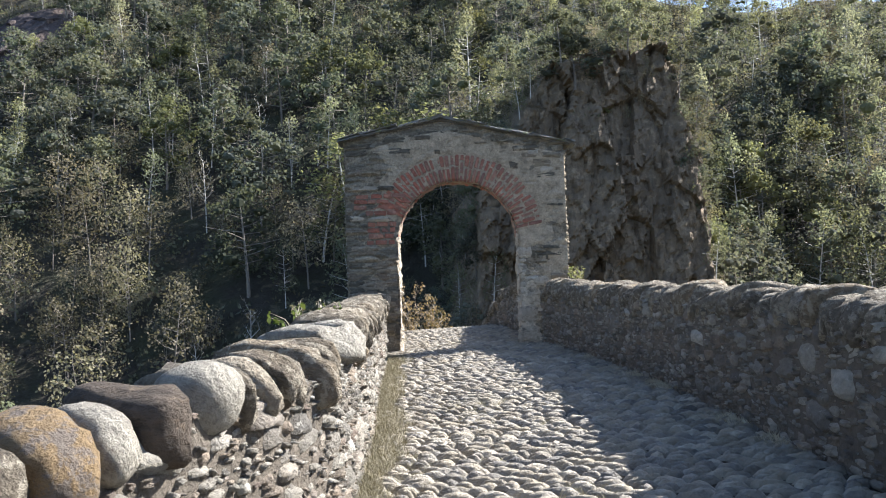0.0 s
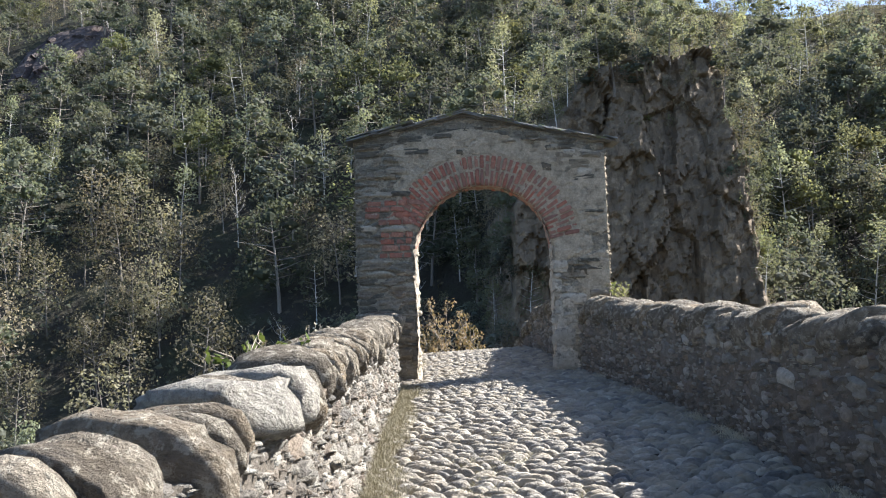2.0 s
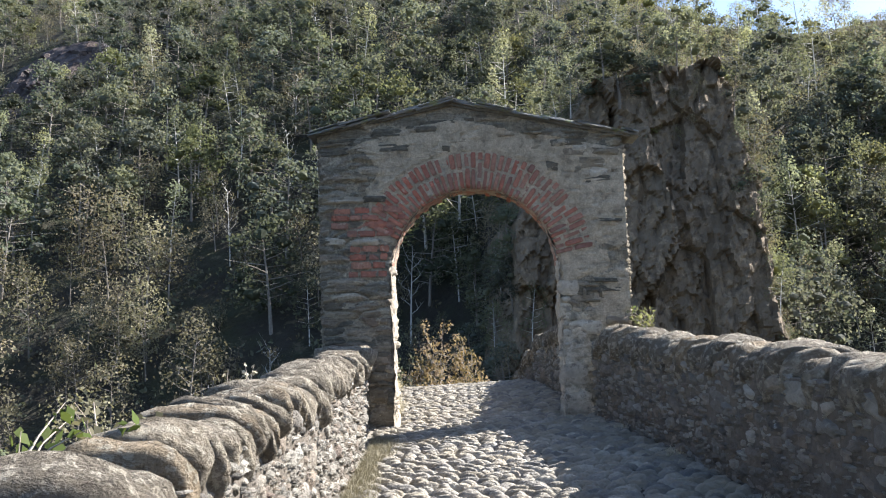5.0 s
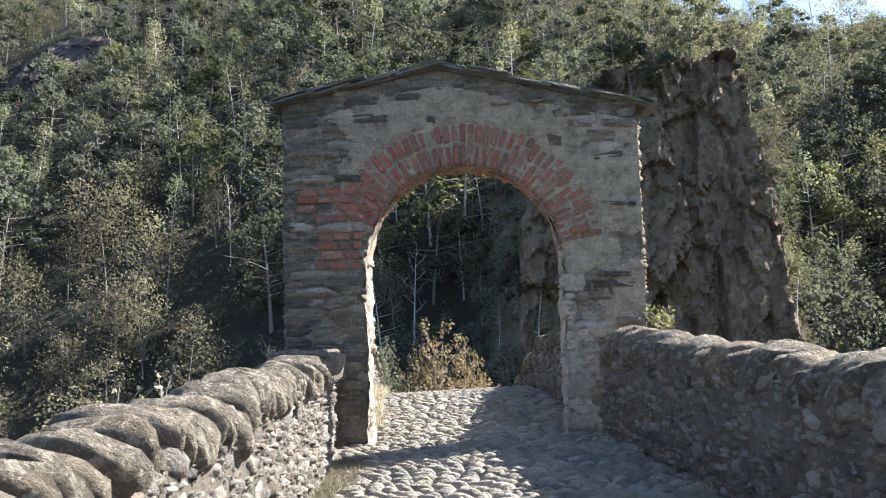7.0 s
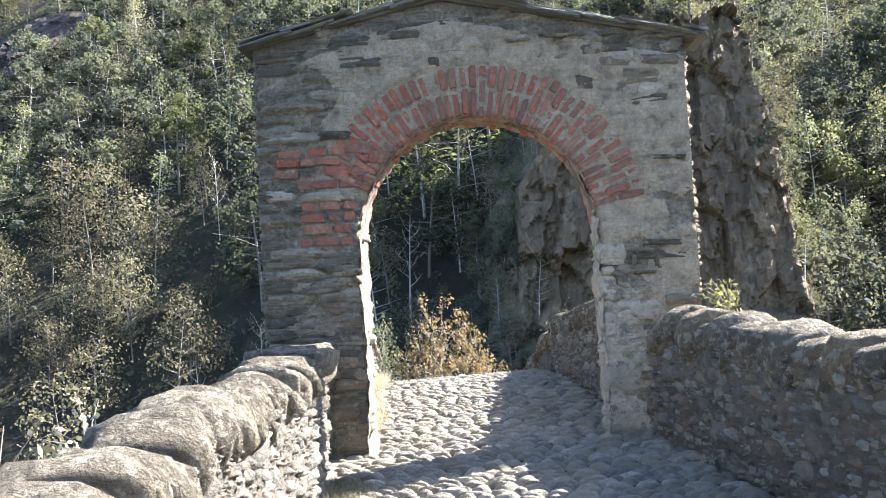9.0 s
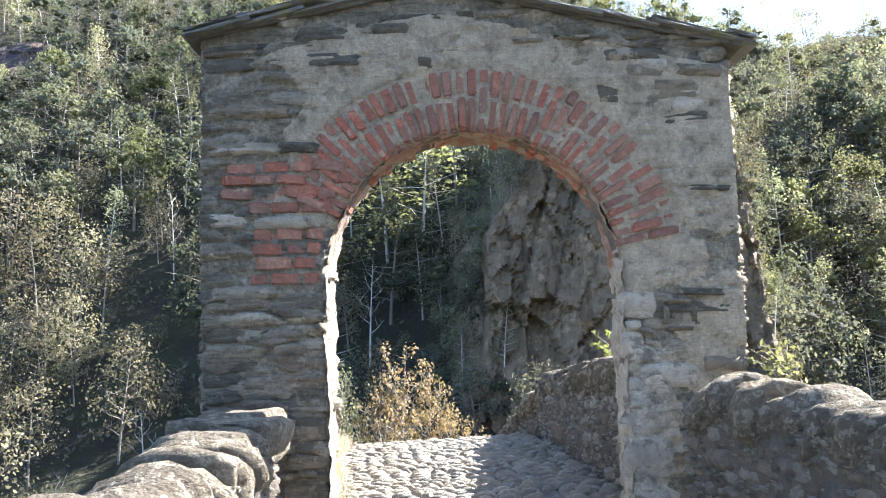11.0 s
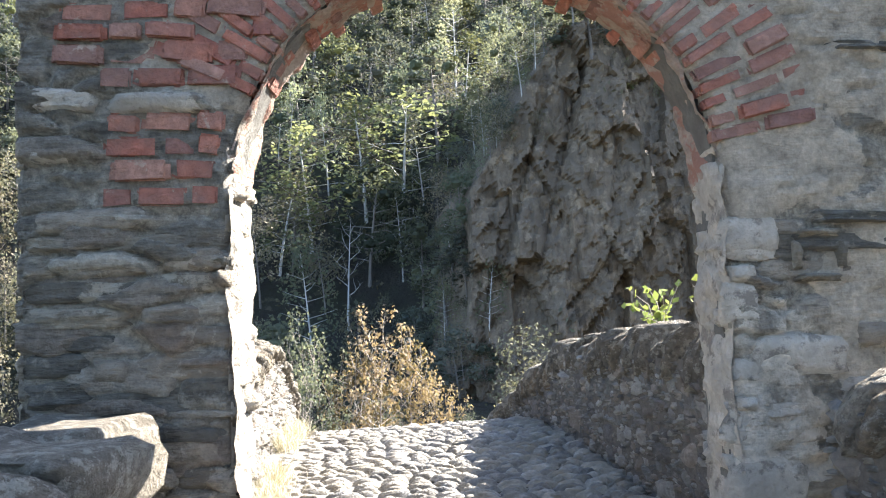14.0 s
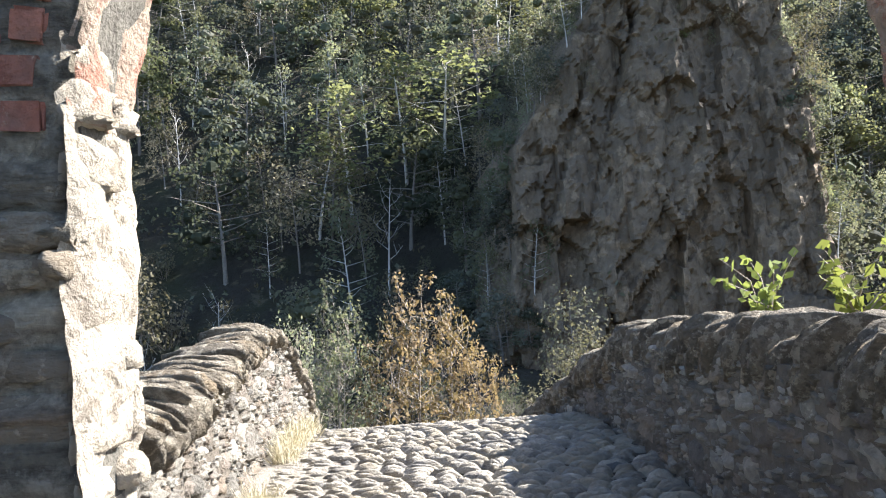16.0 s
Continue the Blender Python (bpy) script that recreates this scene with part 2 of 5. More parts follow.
M_LEAF = leaf_mat("green_leaves", [(0.105, 0.122, 0.088), (0.143, 0.153, 0.097), (0.116, 0.131, 0.115), (0.180, 0.184, 0.111), (0.120, 0.127, 0.100), (0.154, 0.153, 0.122)], 0.48)
M_LEAFB = leaf_mat("birch_leaves", [(0.229, 0.247, 0.160), (0.191, 0.210, 0.152), (0.293, 0.292, 0.168), (0.249, 0.252, 0.200)], 0.55)
M_LEAFD = leaf_mat("faded_leaves", [(0.227, 0.198, 0.133), (0.180, 0.169, 0.107), (0.279, 0.237, 0.166), (0.163, 0.158, 0.094)], 0.38)
M_LEAFO = leaf_mat("russet_leaves", [(0.29, 0.205, 0.115), (0.24, 0.185, 0.105), (0.34, 0.26, 0.125), (0.26, 0.20, 0.14)], 0.45)
M_LEAFY = leaf_mat("yellow_leaves", [(0.226, 0.229, 0.111), (0.188, 0.203, 0.105), (0.264, 0.252, 0.127)], 0.48)
M_STRAW = leaf_mat("dry_grass", [(0.38, 0.335, 0.24), (0.33, 0.295, 0.20), (0.43, 0.385, 0.29), (0.29, 0.275, 0.175)], 0.12)
M_WEED = leaf_mat("weed_leaves", [(0.13, 0.175, 0.05), (0.20, 0.22, 0.06), (0.16, 0.195, 0.07)], 0.42)
M_TWIG = stone_mat("twigs", [(0.26, 0.215, 0.17), (0.36, 0.31, 0.25)], 20, 0.9, 0.3)

# ---- builders ----
def interp(y, table, k):
    """Straight lines between the rows of a table; column k over column 0."""
    if y <= table[0][0]:
        return table[0][k]
    for a, b in zip(table, table[1:]):
        if y <= b[0]:
            f = (y - a[0]) / (b[0] - a[0])
            return a[k] + (b[k] - a[k]) * f
    return table[-1][k]


def mesh_of(name, verts, faces, material, smooth=True):
    me = bpy.data.meshes.new(name)
    me.from_pydata([tuple(v) for v in verts], [], [tuple(int(i) for i in f) for f in faces])
    me.materials.append(material)
    if smooth:
        me.polygons.foreach_set("use_smooth", [True] * len(me.polygons))
    me.update()
    return me


def big_mesh(name, verts, faces, material, smooth=True):
    """A large mesh of quads or triangles from arrays."""
    verts, faces = np.asarray(verts, float), np.asarray(faces, int)
    k = faces.shape[1]
    me = bpy.data.meshes.new(name)
    me.vertices.add(len(verts))
    me.vertices.foreach_set("co", verts.ravel())
    me.loops.add(faces.size)
    me.loops.foreach_set("vertex_index", faces.ravel())
    me.polygons.add(len(faces))
    me.polygons.foreach_set("loop_start", np.arange(0, faces.size, k))
    me.polygons.foreach_set("loop_total", np.full(len(faces), k))
    me.polygons.foreach_set("use_smooth", np.full(len(faces), smooth))
    me.materials.append(material)
    me.update(calc_edges=True)
    me.validate()
    return me


def child(name, data, parent, label="", kind=""):
    ob = new(name, data)
    ob.parent = parent
    return tagged(ob, label=label, kind=kind)


def base_empty(name, place=(0, 0, 0)):
    ob = new(name)
    ob.empty_display_size = 0.2
    ob.location = place
    return ob


rng = np.random.default_rng(7)


def dome_arrays(n=5, square=3.2, rough=0.10, seed=0, flat=2.6):
    """A stone seen from its face: a low irregular dome on a rounded outline, 1 wide, 1 long, 1 high, with a skirt below."""
    r = np.random.default_rng(seed)
    verts, idx = [], {}
    lobes = r.uniform(-1, 1, 8)
    for j in range(n):
        for i in range(n):
            u, v = 2 * i / (n - 1) - 1, 2 * j / (n - 1) - 1
            m = max(abs(u), abs(v))
            a = math.atan2(v, u)
            p = (abs(math.cos(a)) ** square + abs(math.sin(a)) ** square) ** (-1 / square)
            rad = m * p * (1 + rough * sum(lobes[k] * math.cos((k + 1) * a + lobes[k + 4] * 3) for k in range(4)) * 0.7)
            edge = m ** flat
            z = (1 - edge) * (0.85 + 0.3 * r.uniform(-0.5, 0.5)) if m < 1 else -0.35
            idx[i, j] = len(verts)
            verts.append((0.5 * rad * math.cos(a), 0.5 * rad * math.sin(a), z))
    faces = [(idx[i, j], idx[i + 1, j], idx[i + 1, j + 1], idx[i, j + 1]) for j in range(n - 1) for i in range(n - 1)]
    return np.array(verts), np.array(faces)


DOMES = [dome_arrays(6, 2.5 + 0.2 * k, 0.13, 20 + k, 2.4) for k in range(8)]


def slab_arrays(seed, n=6):
    """A split stone seen from its face: ragged outline, uneven layered front, steep edges."""
    r = np.random.default_rng(seed)
    verts = []
    o = seed * 1.37
    for j in range(n):
        for i in range(n):
            u, v = 2 * i / (n - 1) - 1, 2 * j / (n - 1) - 1
            m = max(abs(u), abs(v))
            k = 1 + 0.16 * noise.noise((u * 1.4 + o, v * 1.4, 1)) + 0.10 * noise.noise((u * 4 + o, v * 4, 2))
            if abs(u) > 0.6 and abs(v) > 0.6:
                k *= 0.93 - 0.05 * r.uniform()
            h = 0.72 + 0.45 * noise.noise((u * 1.1 + o, v * 2.6, 3)) + 0.22 * math.copysign(1, noise.noise((o, v * 1.7 + 0.3 * u, 4)))
            z = -0.5 if m > 0.99 else h * (0.80 if m > 0.6 else 1.0)
            g = 1.0 if m > 0.99 else 1.0 + 0.22 * (m > 0.6)
            verts.append((0.5 * u * k * g * (1 if m < 0.99 else 1.0), 0.5 * v * k * g, z))
    faces = [(j * n + i, j * n + i + 1, (j + 1) * n + i + 1, (j + 1) * n + i) for j in range(n - 1) for i in range(n - 1)]
    return np.array(verts), np.array(faces)


LENS = [dome_arrays(6, 1.5 + 0.12 * k, 0.14, 90 + k, 2.4) for k in range(8)]
SLABS = [slab_arrays(60 + k) for k in range(10)]


class Joined:
    """Collects many small pieces into one mesh."""
    def __init__(self):
        self.v, self.f, self.n = [], [], 0

    def add(self, arrays, m):
        v, f = arrays
        m = np.array(m)
        self.v.append(v @ m[:3, :3].T + m[:3, 3])
        self.f.append(f + self.n)
        self.n += len(v)

    def build(self, name, material, parent, label="", smooth=True):
        if not self.v:
            return None
        return child(name, big_mesh(name, np.concatenate(self.v), np.concatenate(self.f), material, smooth), parent, label, "stuff")


def frame_of(origin, ax, ay, az, sx, sy, sz):
    m = Matrix.Identity(4)
    for c, (a, s) in enumerate(((ax, sx), (ay, sy), (az, sz))):
        for r in range(3):
            m[r][c] = a[r] * s
    for r in range(3):
        m[r][3] = origin[r]
    return m


def piece(name, me, m, parent):
    ob = new(name, me)
    ob.parent = parent
    ob.matrix_local = m
    return ob

# ---- the plan ----
# path: y, height in the middle
PATH_Z = [(-14, -0.75), (-8, -0.40), (0, -0.03), (4, 0.11), (8, 0.25), (10, 0.325), (12.5, 0.42), (15.5, 0.53), (18.3, 0.64), (20, 0.68), (21.3, 0.665), (22.5, 0.45), (25, -0.45), (28, -1.6), (33, -3.2)]
# parapets: y, inner face x, height of the top
LEFT_A = [(-9, -4.2, 0.70), (-2, -2.9, 0.90), (1.5, -1.80, 1.02), (2.9, -1.28, 1.09), (3.6, -1.00, 1.17), (4.3, -0.74, 1.20), (4.95, -0.58, 1.24), (8, -0.68, 1.36), (10.6, -0.84, 1.41), (13.0, -0.93, 1.48), (13.9, -0.97, 1.51), (15.38, -1.17, 1.58)]
RIGHT_A = [(-9, 3.1, 0.85), (0, 2.8, 1.22), (5, 2.62, 1.39), (9.6, 2.44, 1.51), (11.8, 2.26, 1.55), (12.7, 2.15, 1.56), (14.5, 1.92, 1.64), (15.38, 1.70, 1.68)]
LEFT_B = [(15.80, -1.08, 1.54), (17.5, -1.24, 1.52), (19.0, -1.42, 1.57), (20.5, -1.58, 1.68), (21.3, -1.62, 1.60), (22.0, -1.62, 1.15), (23, -1.75, 0.75), (28, -2.6, -0.9)]
RIGHT_B = [(15.80, 1.62, 1.84), (17.7, 1.50, 1.76), (20.2, 1.30, 1.60), (21.7, 1.10, 1.15), (23.6, 0.93, 0.62), (28, 0.25, -0.75)]


def path_z(x, y):
    return interp(y, PATH_Z, 1) + 0.035 * (x - 0.3)


def left_x(y):
    return interp(y, LEFT_A, 1) if y < 15.7 else interp(y, LEFT_B, 1)


def right_x(y):
    return interp(y, RIGHT_A, 1) if y < 15.7 else interp(y, RIGHT_B, 1)


# ---- hillside ----
def cliff_mask(x, z):
    """1 where the hillside is bare cliff."""
    left = -0.4 + 0.10 * max(z, 0) + 0.45 * max(z - 8, 0) + 0.6 * noise.noise((z * 0.2, 3, 0))
    right = 19.2 - 0.07 * max(0, z - 2.5) + 1.2 * noise.noise((z * 0.25, 9, 0))
    top = 20.0 - 0.22 * abs(x - 12) + 1.5 * noise.noise((x * 0.3, 5, 0))
    d = min(x - left, right - x, top - z)
    return max(0.0, min(1.0, d / 2.2))


def ridge_z(x):
    return 41 + (1.3 * (33 - x) if x < 33 else -0.02 * (x - 33)) + 2.0 * noise.noise((x * 0.08, 1, 2))


def hill_y(x, z):
    """How far off the slope stands at a height."""
    y = 56 + (z + 6) / 0.80 + 0.05 * abs(x - 5) + 4.0 * noise.noise((x * 0.035, z * 0.05, 4)) + 1.5 * noise.noise((x * 0.12, z * 0.15, 8))
    c = 51.5 + 0.17 * (z + 6) + 0.10 * abs(x - 7)
    k = cliff_mask(x, z)
    near = max(0.0, 1 - abs(x - 9) / 16) * max(0.0, min(1.0, (26 - z) / 9))
    y = y + (c + 2.5 - y) * 0.55 * near
    return y + (c - y) * k

def build_ground():
    """One sheet: near bank, gorge, slope and the land beyond it."""
    xs = np.concatenate([np.linspace(-900, -80, 12), np.arange(-76, 80, 2.0), np.linspace(84, 900, 12)])
    cols = []
    for x in xs:
        col = []
        for y, z in ((-900, 60), (-200, 30), (-60, 8), (-22, 0.2), (-12, -1.2), (-6, -6), (0, -11), (8, -13.2), (20, -13.6), (34, -13)):
            w = noise.noise((x * 0.06, y * 0.05, 0)) * 1.2
            col.append((x, y + w, z + 0.5 * w))
        top = ridge_z(max(-90, min(90, x)))
        for i in range(44):
            z = -13 + (top + 13) * i / 43
            y = hill_y(max(-110, min(110, x)), z)
            y += 3.5 * cliff_mask(x, z)
            if z < -4:
                y -= (-4 - z) * 1.3
            # spur on which the far end of the bridge stands
            s = math.exp(-((x + 0.5) / 8.0) ** 2) * max(0.0, min(1.0, (-3.3 - z) / 0.8))
            y = y + (31 - y) * s
            col.append((x, y, z))
        yt = col[-1][1]
        for dy, dz in ((15, -2), (120, -25), (700, -40)):
            col.append((x, yt + dy, top + dz))
        cols.append(col)
    m = len(cols[0])
    verts = [v for c in cols for v in c]
    faces = [(i * m + j, (i + 1) * m + j, (i + 1) * m + j + 1, i * m + j + 1) for i in range(len(cols) - 1) for j in range(m - 1)]
    ob = new("ground", big_mesh("ground", verts, faces, M_FOREST))
    return tagged(ob, "steep wooded valley side of dark leaf-littered soil", "ground", kind="structure")


build_ground()


def cliff_y(x, z):
    """The rock face: steep slabs, ledges and joints."""
    k = cliff_mask(x, z)
    rise = 0.0
    for sx, sz, amp, tilt, o in ((0.22, 0.10, 0.9, 1.6, 2.0), (0.60, 0.24, 0.42, 0.95, 7.0), (1.35, 0.60, 0.17, 0.50, 4.0), (2.6, 1.5, 0.06, 0.22, 9.0)):
        q = Vector((x * sx - 0.30 * z * sz, o, z * sz + 0.10 * x * sx))
        d, p = noise.voronoi(q)
        c = noise.cell_vector(p[0] * 37.0 + Vector((0.5, 0.5, 0.5)))
        rise += amp * (c.x - 0.5) * 1.3 + tilt * ((q.x - p[0].x) * (c.y - 0.5) * 1.6 + (q.z - p[0].z) * (c.z - 0.75)) - 0.16 * amp * max(0.0, 1 - (d[1] - d[0]) * 14)
    rise += 0.12 * noise.noise((x * 3, 5, z * 2)) + 0.7
    return hill_y(x, z) - rise * k + (1 - k) * 1.4


def build_cliff():
    """The bare rock face."""
    xs, zs = np.arange(-3, 24.01, 0.14), np.arange(-8, 24.01, 0.14)
    verts = [(x, cliff_y(x, z), z) for x in xs for z in zs]
    n = len(zs)
    faces = [(i * n + j, (i + 1) * n + j, (i + 1) * n + j + 1, i * n + j + 1) for i in range(len(xs) - 1) for j in range(n - 1)]
    ob = new("cliff", big_mesh("cliff", verts, faces, M_CLIFF, smooth=False))
    return tagged(ob, "tall bare cliff of cracked dark brown rock on the wooded slope", "cliff", kind="structure")


build_cliff()


def in_outcrop(x, z):
    return ((x + 58) / 7.0) ** 2 + ((z - 39) / 8.0) ** 2 < 1


def build_outcrop():
    """A dark outcrop high on the slope: fractured blocks with a pale streak of bare stone."""
    n, m = 46, 46
    verts = []
    for i in range(n):
        for j in range(m):
            u, v = 2 * i / (n - 1) - 1, 2 * j / (m - 1) - 1
            x, z = -58 + 7.5 * u, 39 + 8.5 * v
            bulge = max(0.0, 1 - u * u - v * v)
            d, p = noise.voronoi(Vector((x * 0.55 + 0.1 * z, 3.0, z * 0.32)))
            c = noise.cell_vector(p[0] * 29.0 + Vector((0.5, 0.5, 0.5)))
            y = hill_y(x, z) + 1.0 - 3.6 * bulge ** 0.6 - (1.6 * (c.x - 0.4) + 0.4 * noise.noise((x, 2, z))) * min(1.0, 3 * bulge)
            verts.append((x, y, z))
    faces = [(i * m + j, (i + 1) * m + j, (i + 1) * m + j + 1, i * m + j + 1) for i in range(n - 1) for j in range(m - 1)]
    ob = new("rock_outcrop", big_mesh("rock_outcrop", verts, faces, M_OUTCROP, smooth=False))
    return tagged(ob, "dark reddish rock outcrop high on the wooded slope", "rock")


build_outcrop()

# ---- bridge ----
bridge = tagged(base_empty("bridge", (0, 0, 0)), "narrow old stone bridge with a cobbled deck", "bridge", kind="structure")


def build_deck():
    ys = np.concatenate([np.arange(-14, 33.01, 0.5)])
    verts, faces = [], []
    n = 9
    for y in ys:
        a, b = left_x(y) - 0.25, right_x(y) + 0.25
        for i in range(n):
            x = a + (b - a) * i / (n - 1)
            verts.append((x, y, path_z(x, y) - 0.054 + 0.012 * noise.noise((x * 2, y * 2, 0))))
    for j in range(len(ys) - 1):
        for i in range(n - 1):
            k = j * n + i
            faces.append((k, k + 1, k + n + 1, k + n))
    me = big_mesh("deck_bed", verts, faces, M_EARTH)
    ob = new("path_bed", me)
    tagged(ob, "sandy earth bed between the bridge's cobbles", "path", kind="structure")
    # body of the bridge below the deck, with its one arch
    bm = bmesh.new()
    prof = []
    for y in np.linspace(-12, 30, 43):
        prof.append((y, path_z(0, y) - 0.06))
    low = [(30, -14), (26, -14)]
    for k in range(21):
        a = math.pi * k / 20
        low.append((12 + 12.5 * math.cos(a), -13 + 11.2 * math.sin(a)))
    low += [(-2, -14), (-12, -14)]
    for side in (0, 1):
        pts = []
        for y, z in prof + low:
            x = (left_x(y) - 0.45) if side == 0 else (right_x(y) + 0.45)
            pts.append(bm.verts.new((x, y, z)))
        if side == 0:
            first = pts
        else:
            second = pts
    bm.faces.new(first)
    bm.faces.new(list(reversed(second)))
    for i in range(len(first)):
        k = (i + 1) % len(first)
        bm.faces.new((first[k], first[i], second[i], second[k]))
    bmesh.ops.triangulate(bm, faces=bm.faces[:])
    bmesh.ops.recalc_face_normals(bm, faces=bm.faces[:])
    me = bpy.data.meshes.new("bridge_body")
    bm.to_mesh(me)
    me.materials.append(M_RUBBLE)
    child("bridge_body", me, bridge, "rubble stone arch under the deck")


build_deck()


def cap_mesh(name, seed, material, e1=0.55, e2=0.75, rough=0.06, nu=20, nv=12):
    """A rounded upright slab, unit size, resting on z = 0."""
    verts, faces = [], []
    def sp(c, e):
        return math.copysign(abs(c) ** e, c)
    off = seed * 3.7
    for j in range(nv + 1):
        lat = -math.pi / 2 + math.pi * j / nv
        for i in range(nu):
            lon = 2 * math.pi * i / nu
            c = sp(math.cos(lat), e1)
            x, y, z = c * sp(math.cos(lon), e2), sp(math.sin(lat), e1), c * sp(math.sin(lon), e2)
            k = 1 + rough * 2.2 * noise.noise((x * 0.9 + off, y * 0.7, z * 0.9)) + rough * noise.noise((x * 2.6 + off, y * 2.0, z * 2.6)) + rough * 0.55 * noise.noise((x * 6 + off, y * 5, z * 6)) - rough * 0.9 * max(0.0, noise.noise((x * 1.5 + off, y * 3.4, z * 1.8)) - 0.15)
            verts.append((0.5 * x * k, 0.5 * y * k, 0.5 + 0.5 * z * k))
    for j in range(nv):
        for i in range(nu):
            a, b = j * nu + i, j * nu + (i + 1) % nu
            faces.append((a, a + nu, b + nu, b))
    return mesh_of(name, verts, faces, material)


CAPS = [cap_mesh("coping_stone", k, M_COPING, 0.55 + 0.08 * (k % 3), 0.74 + 0.08 * (k % 4), 0.10) for k in range(14)]
EDGED = [cap_mesh("coping_stone", 20 + k, M_COPING, 0.46 + 0.08 * (k % 3), 0.76 + 0.08 * (k % 4), 0.12) for k in range(12)]
SHARP = [cap_mesh("coping_stone", 40 + k, M_PALEROCK, 0.42, 0.45, 0.17) for k in range(3)]
BALL = cap_mesh("boulder", 77, M_BOULDER, 0.95, 0.95, 0.05, 24, 16)


def parapet(name, table, side, label, y0, y1, cap_long, cap_high, near, specials=(), blocks=(), sizes=((0.20, 0.34, 5), (0.12, 0.20, 40), (0.07, 0.12, 210), (0.035, 0.07, 460))):
    """A rubble wall with rounded upright coping stones. side: 1 where the wall lies on the right of the path."""
    ob = tagged(base_empty(name), label, "parapet", kind="structure")
    thick = 0.50
    ys = np.arange(y0, y1 + 0.001, 0.25)
    verts, faces = [], []
    for y in ys:
        x, top = interp(y, table, 1), interp(y, table, 2)
        zb = path_z(x, y) - 0.10
        zt = top - cap_high * 0.72
        for dx, z in ((0.035, zb), (0.035, zt), (thick - 0.03, zt), (thick - 0.03, zb - 0.6)):
            verts.append((x + side * dx, y, z))
    n = len(ys)
    for j in range(n - 1):
        for i in range(3):
            k = j * 4 + i
            q = (k, k + 1, k + 5, k + 4)
            faces.append(q if side > 0 else q[::-1])
    faces += [(0, 3, 2, 1), ((n - 1) * 4, (n - 1) * 4 + 1, (n - 1) * 4 + 2, (n - 1) * 4 + 3)]
    child("core", mesh_of("core", verts, faces, M_MORTAR, False), ob, "crumbling mortar between the stones")
    # stones of the inner face
    shapes = DOMES[:1] + SLABS
    templates = [mesh_of("stone", v, f, M_RUBBLE) for v, f in shapes]
    rest, made = Joined(), 0
    r = random.Random(name)
    bins = {}
    for lo, hi, tries in ((0, 0, 0),) + tuple(sizes):
        for i_try in range(int(tries * (y1 - y0)) if tries else len(blocks)):
            w = r.uniform(lo, hi)
            h = w * r.uniform(0.30, 0.72)
            yc, up = r.uniform(y0, y1), r.uniform(-0.05, 1.12)
            if not tries:
                yc, up, w, h = blocks[i_try]
            x, top = interp(yc, table, 1), interp(yc, table, 2)
            zc = path_z(x, yc) + up
            if zc + h * 0.3 > top - cap_high * 0.62 or yc + w / 2 > y1 + 0.02:
                continue
            cell = (int(yc / 0.3), int(up / 0.3 + 9))
            clash = False
            for i in (-1, 0, 1):
                for j in (-1, 0, 1):
                    for yy, zz, ww, hh in bins.get((cell[0] + i, cell[1] + j), ()):
                        if abs(yy - yc) < 0.41 * (w + ww) and abs(zz - up) < 0.41 * (h + hh):
                            clash = True
            if clash:
                continue
            bins.setdefault(cell, []).append((yc, up, w, h))
            slope = (interp(yc + 0.2, table, 1) - interp(yc - 0.2, table, 1)) / 0.4
            along = Vector((slope, 1, 0)).normalized()
            out = Vector((-side * along.y, side * along.x, 0))
            tip = r.gauss(0, 0.22)
            ax = along * math.cos(tip) + Vector((0, 0, 1)) * math.sin(tip)
            az = (out + Vector((0, 0, r.uniform(-0.15, 0.25))) + along * r.uniform(-0.22, 0.22)).normalized()
            ay = az.cross(ax).normalized()
            ax = ay.cross(az)
            m = frame_of((x + side * 0.045, yc, zc), ax, ay, az, w * 1.04, h * 1.08, r.uniform(0.012, 0.048) + 0.18 * h)
            k = r.randrange(11)
            if near[0] < yc < near[1] and made < 300 and w > 0.1:
                piece("stone", templates[k], m, ob)
                made += 1
            else:
                rest.add(shapes[r.randrange(11)], m)
    rest.build("rubble_stones", M_RUBBLE, ob)
    # coping
    y = y0
    while y < y1 - 0.05:
        t = r.uniform(*cap_long)
        sp = [s for s in specials if s[0] <= y + t / 2 < s[1]]
        if sp:
            s = sp[0]
            y_, t = (s[0] + s[1]) / 2, s[1] - s[0]
            x, top = interp(y_, table, 1), interp(y_, table, 2)
            m = pose(x + side * s[4], y_, top - s[3] + s[5], 0, s[7], s[8]) @ Matrix.Diagonal((s[2], t * 1.12, s[3], 1))
            tagged(piece("coping_stone", s[6], m, ob), label=s[9])
            y = s[1]
            continue
        yc = min(y + t / 2, y1 - t / 2)
        x, top = interp(yc, table, 1), interp(yc, table, 2)
        h, w = cap_high * r.uniform(1.05, 1.40), r.uniform(0.54, 0.66)
        if name.endswith("right_far") or name.endswith("right_near"):
            h *= 1.05
        m = pose(x + side * (w / 2 - (r.uniform(-0.02, 0.05) if side > 0 else r.uniform(0.00, 0.06))), yc, top - h + r.uniform(-0.07, 0.04), r.uniform(6, 26), side * r.uniform(-4, 7), r.uniform(-12, 12) - math.degrees(math.atan((interp(yc + 0.3, table, 1) - interp(yc - 0.3, table, 1)) / 0.6))) @ Matrix.Diagonal((w, t * r.uniform(0.98, 1.14), h, 1))
        piece("coping_stone", r.choice(EDGED if side > 0 or y0 > 10 else CAPS), m, ob)
        y += t
    return ob


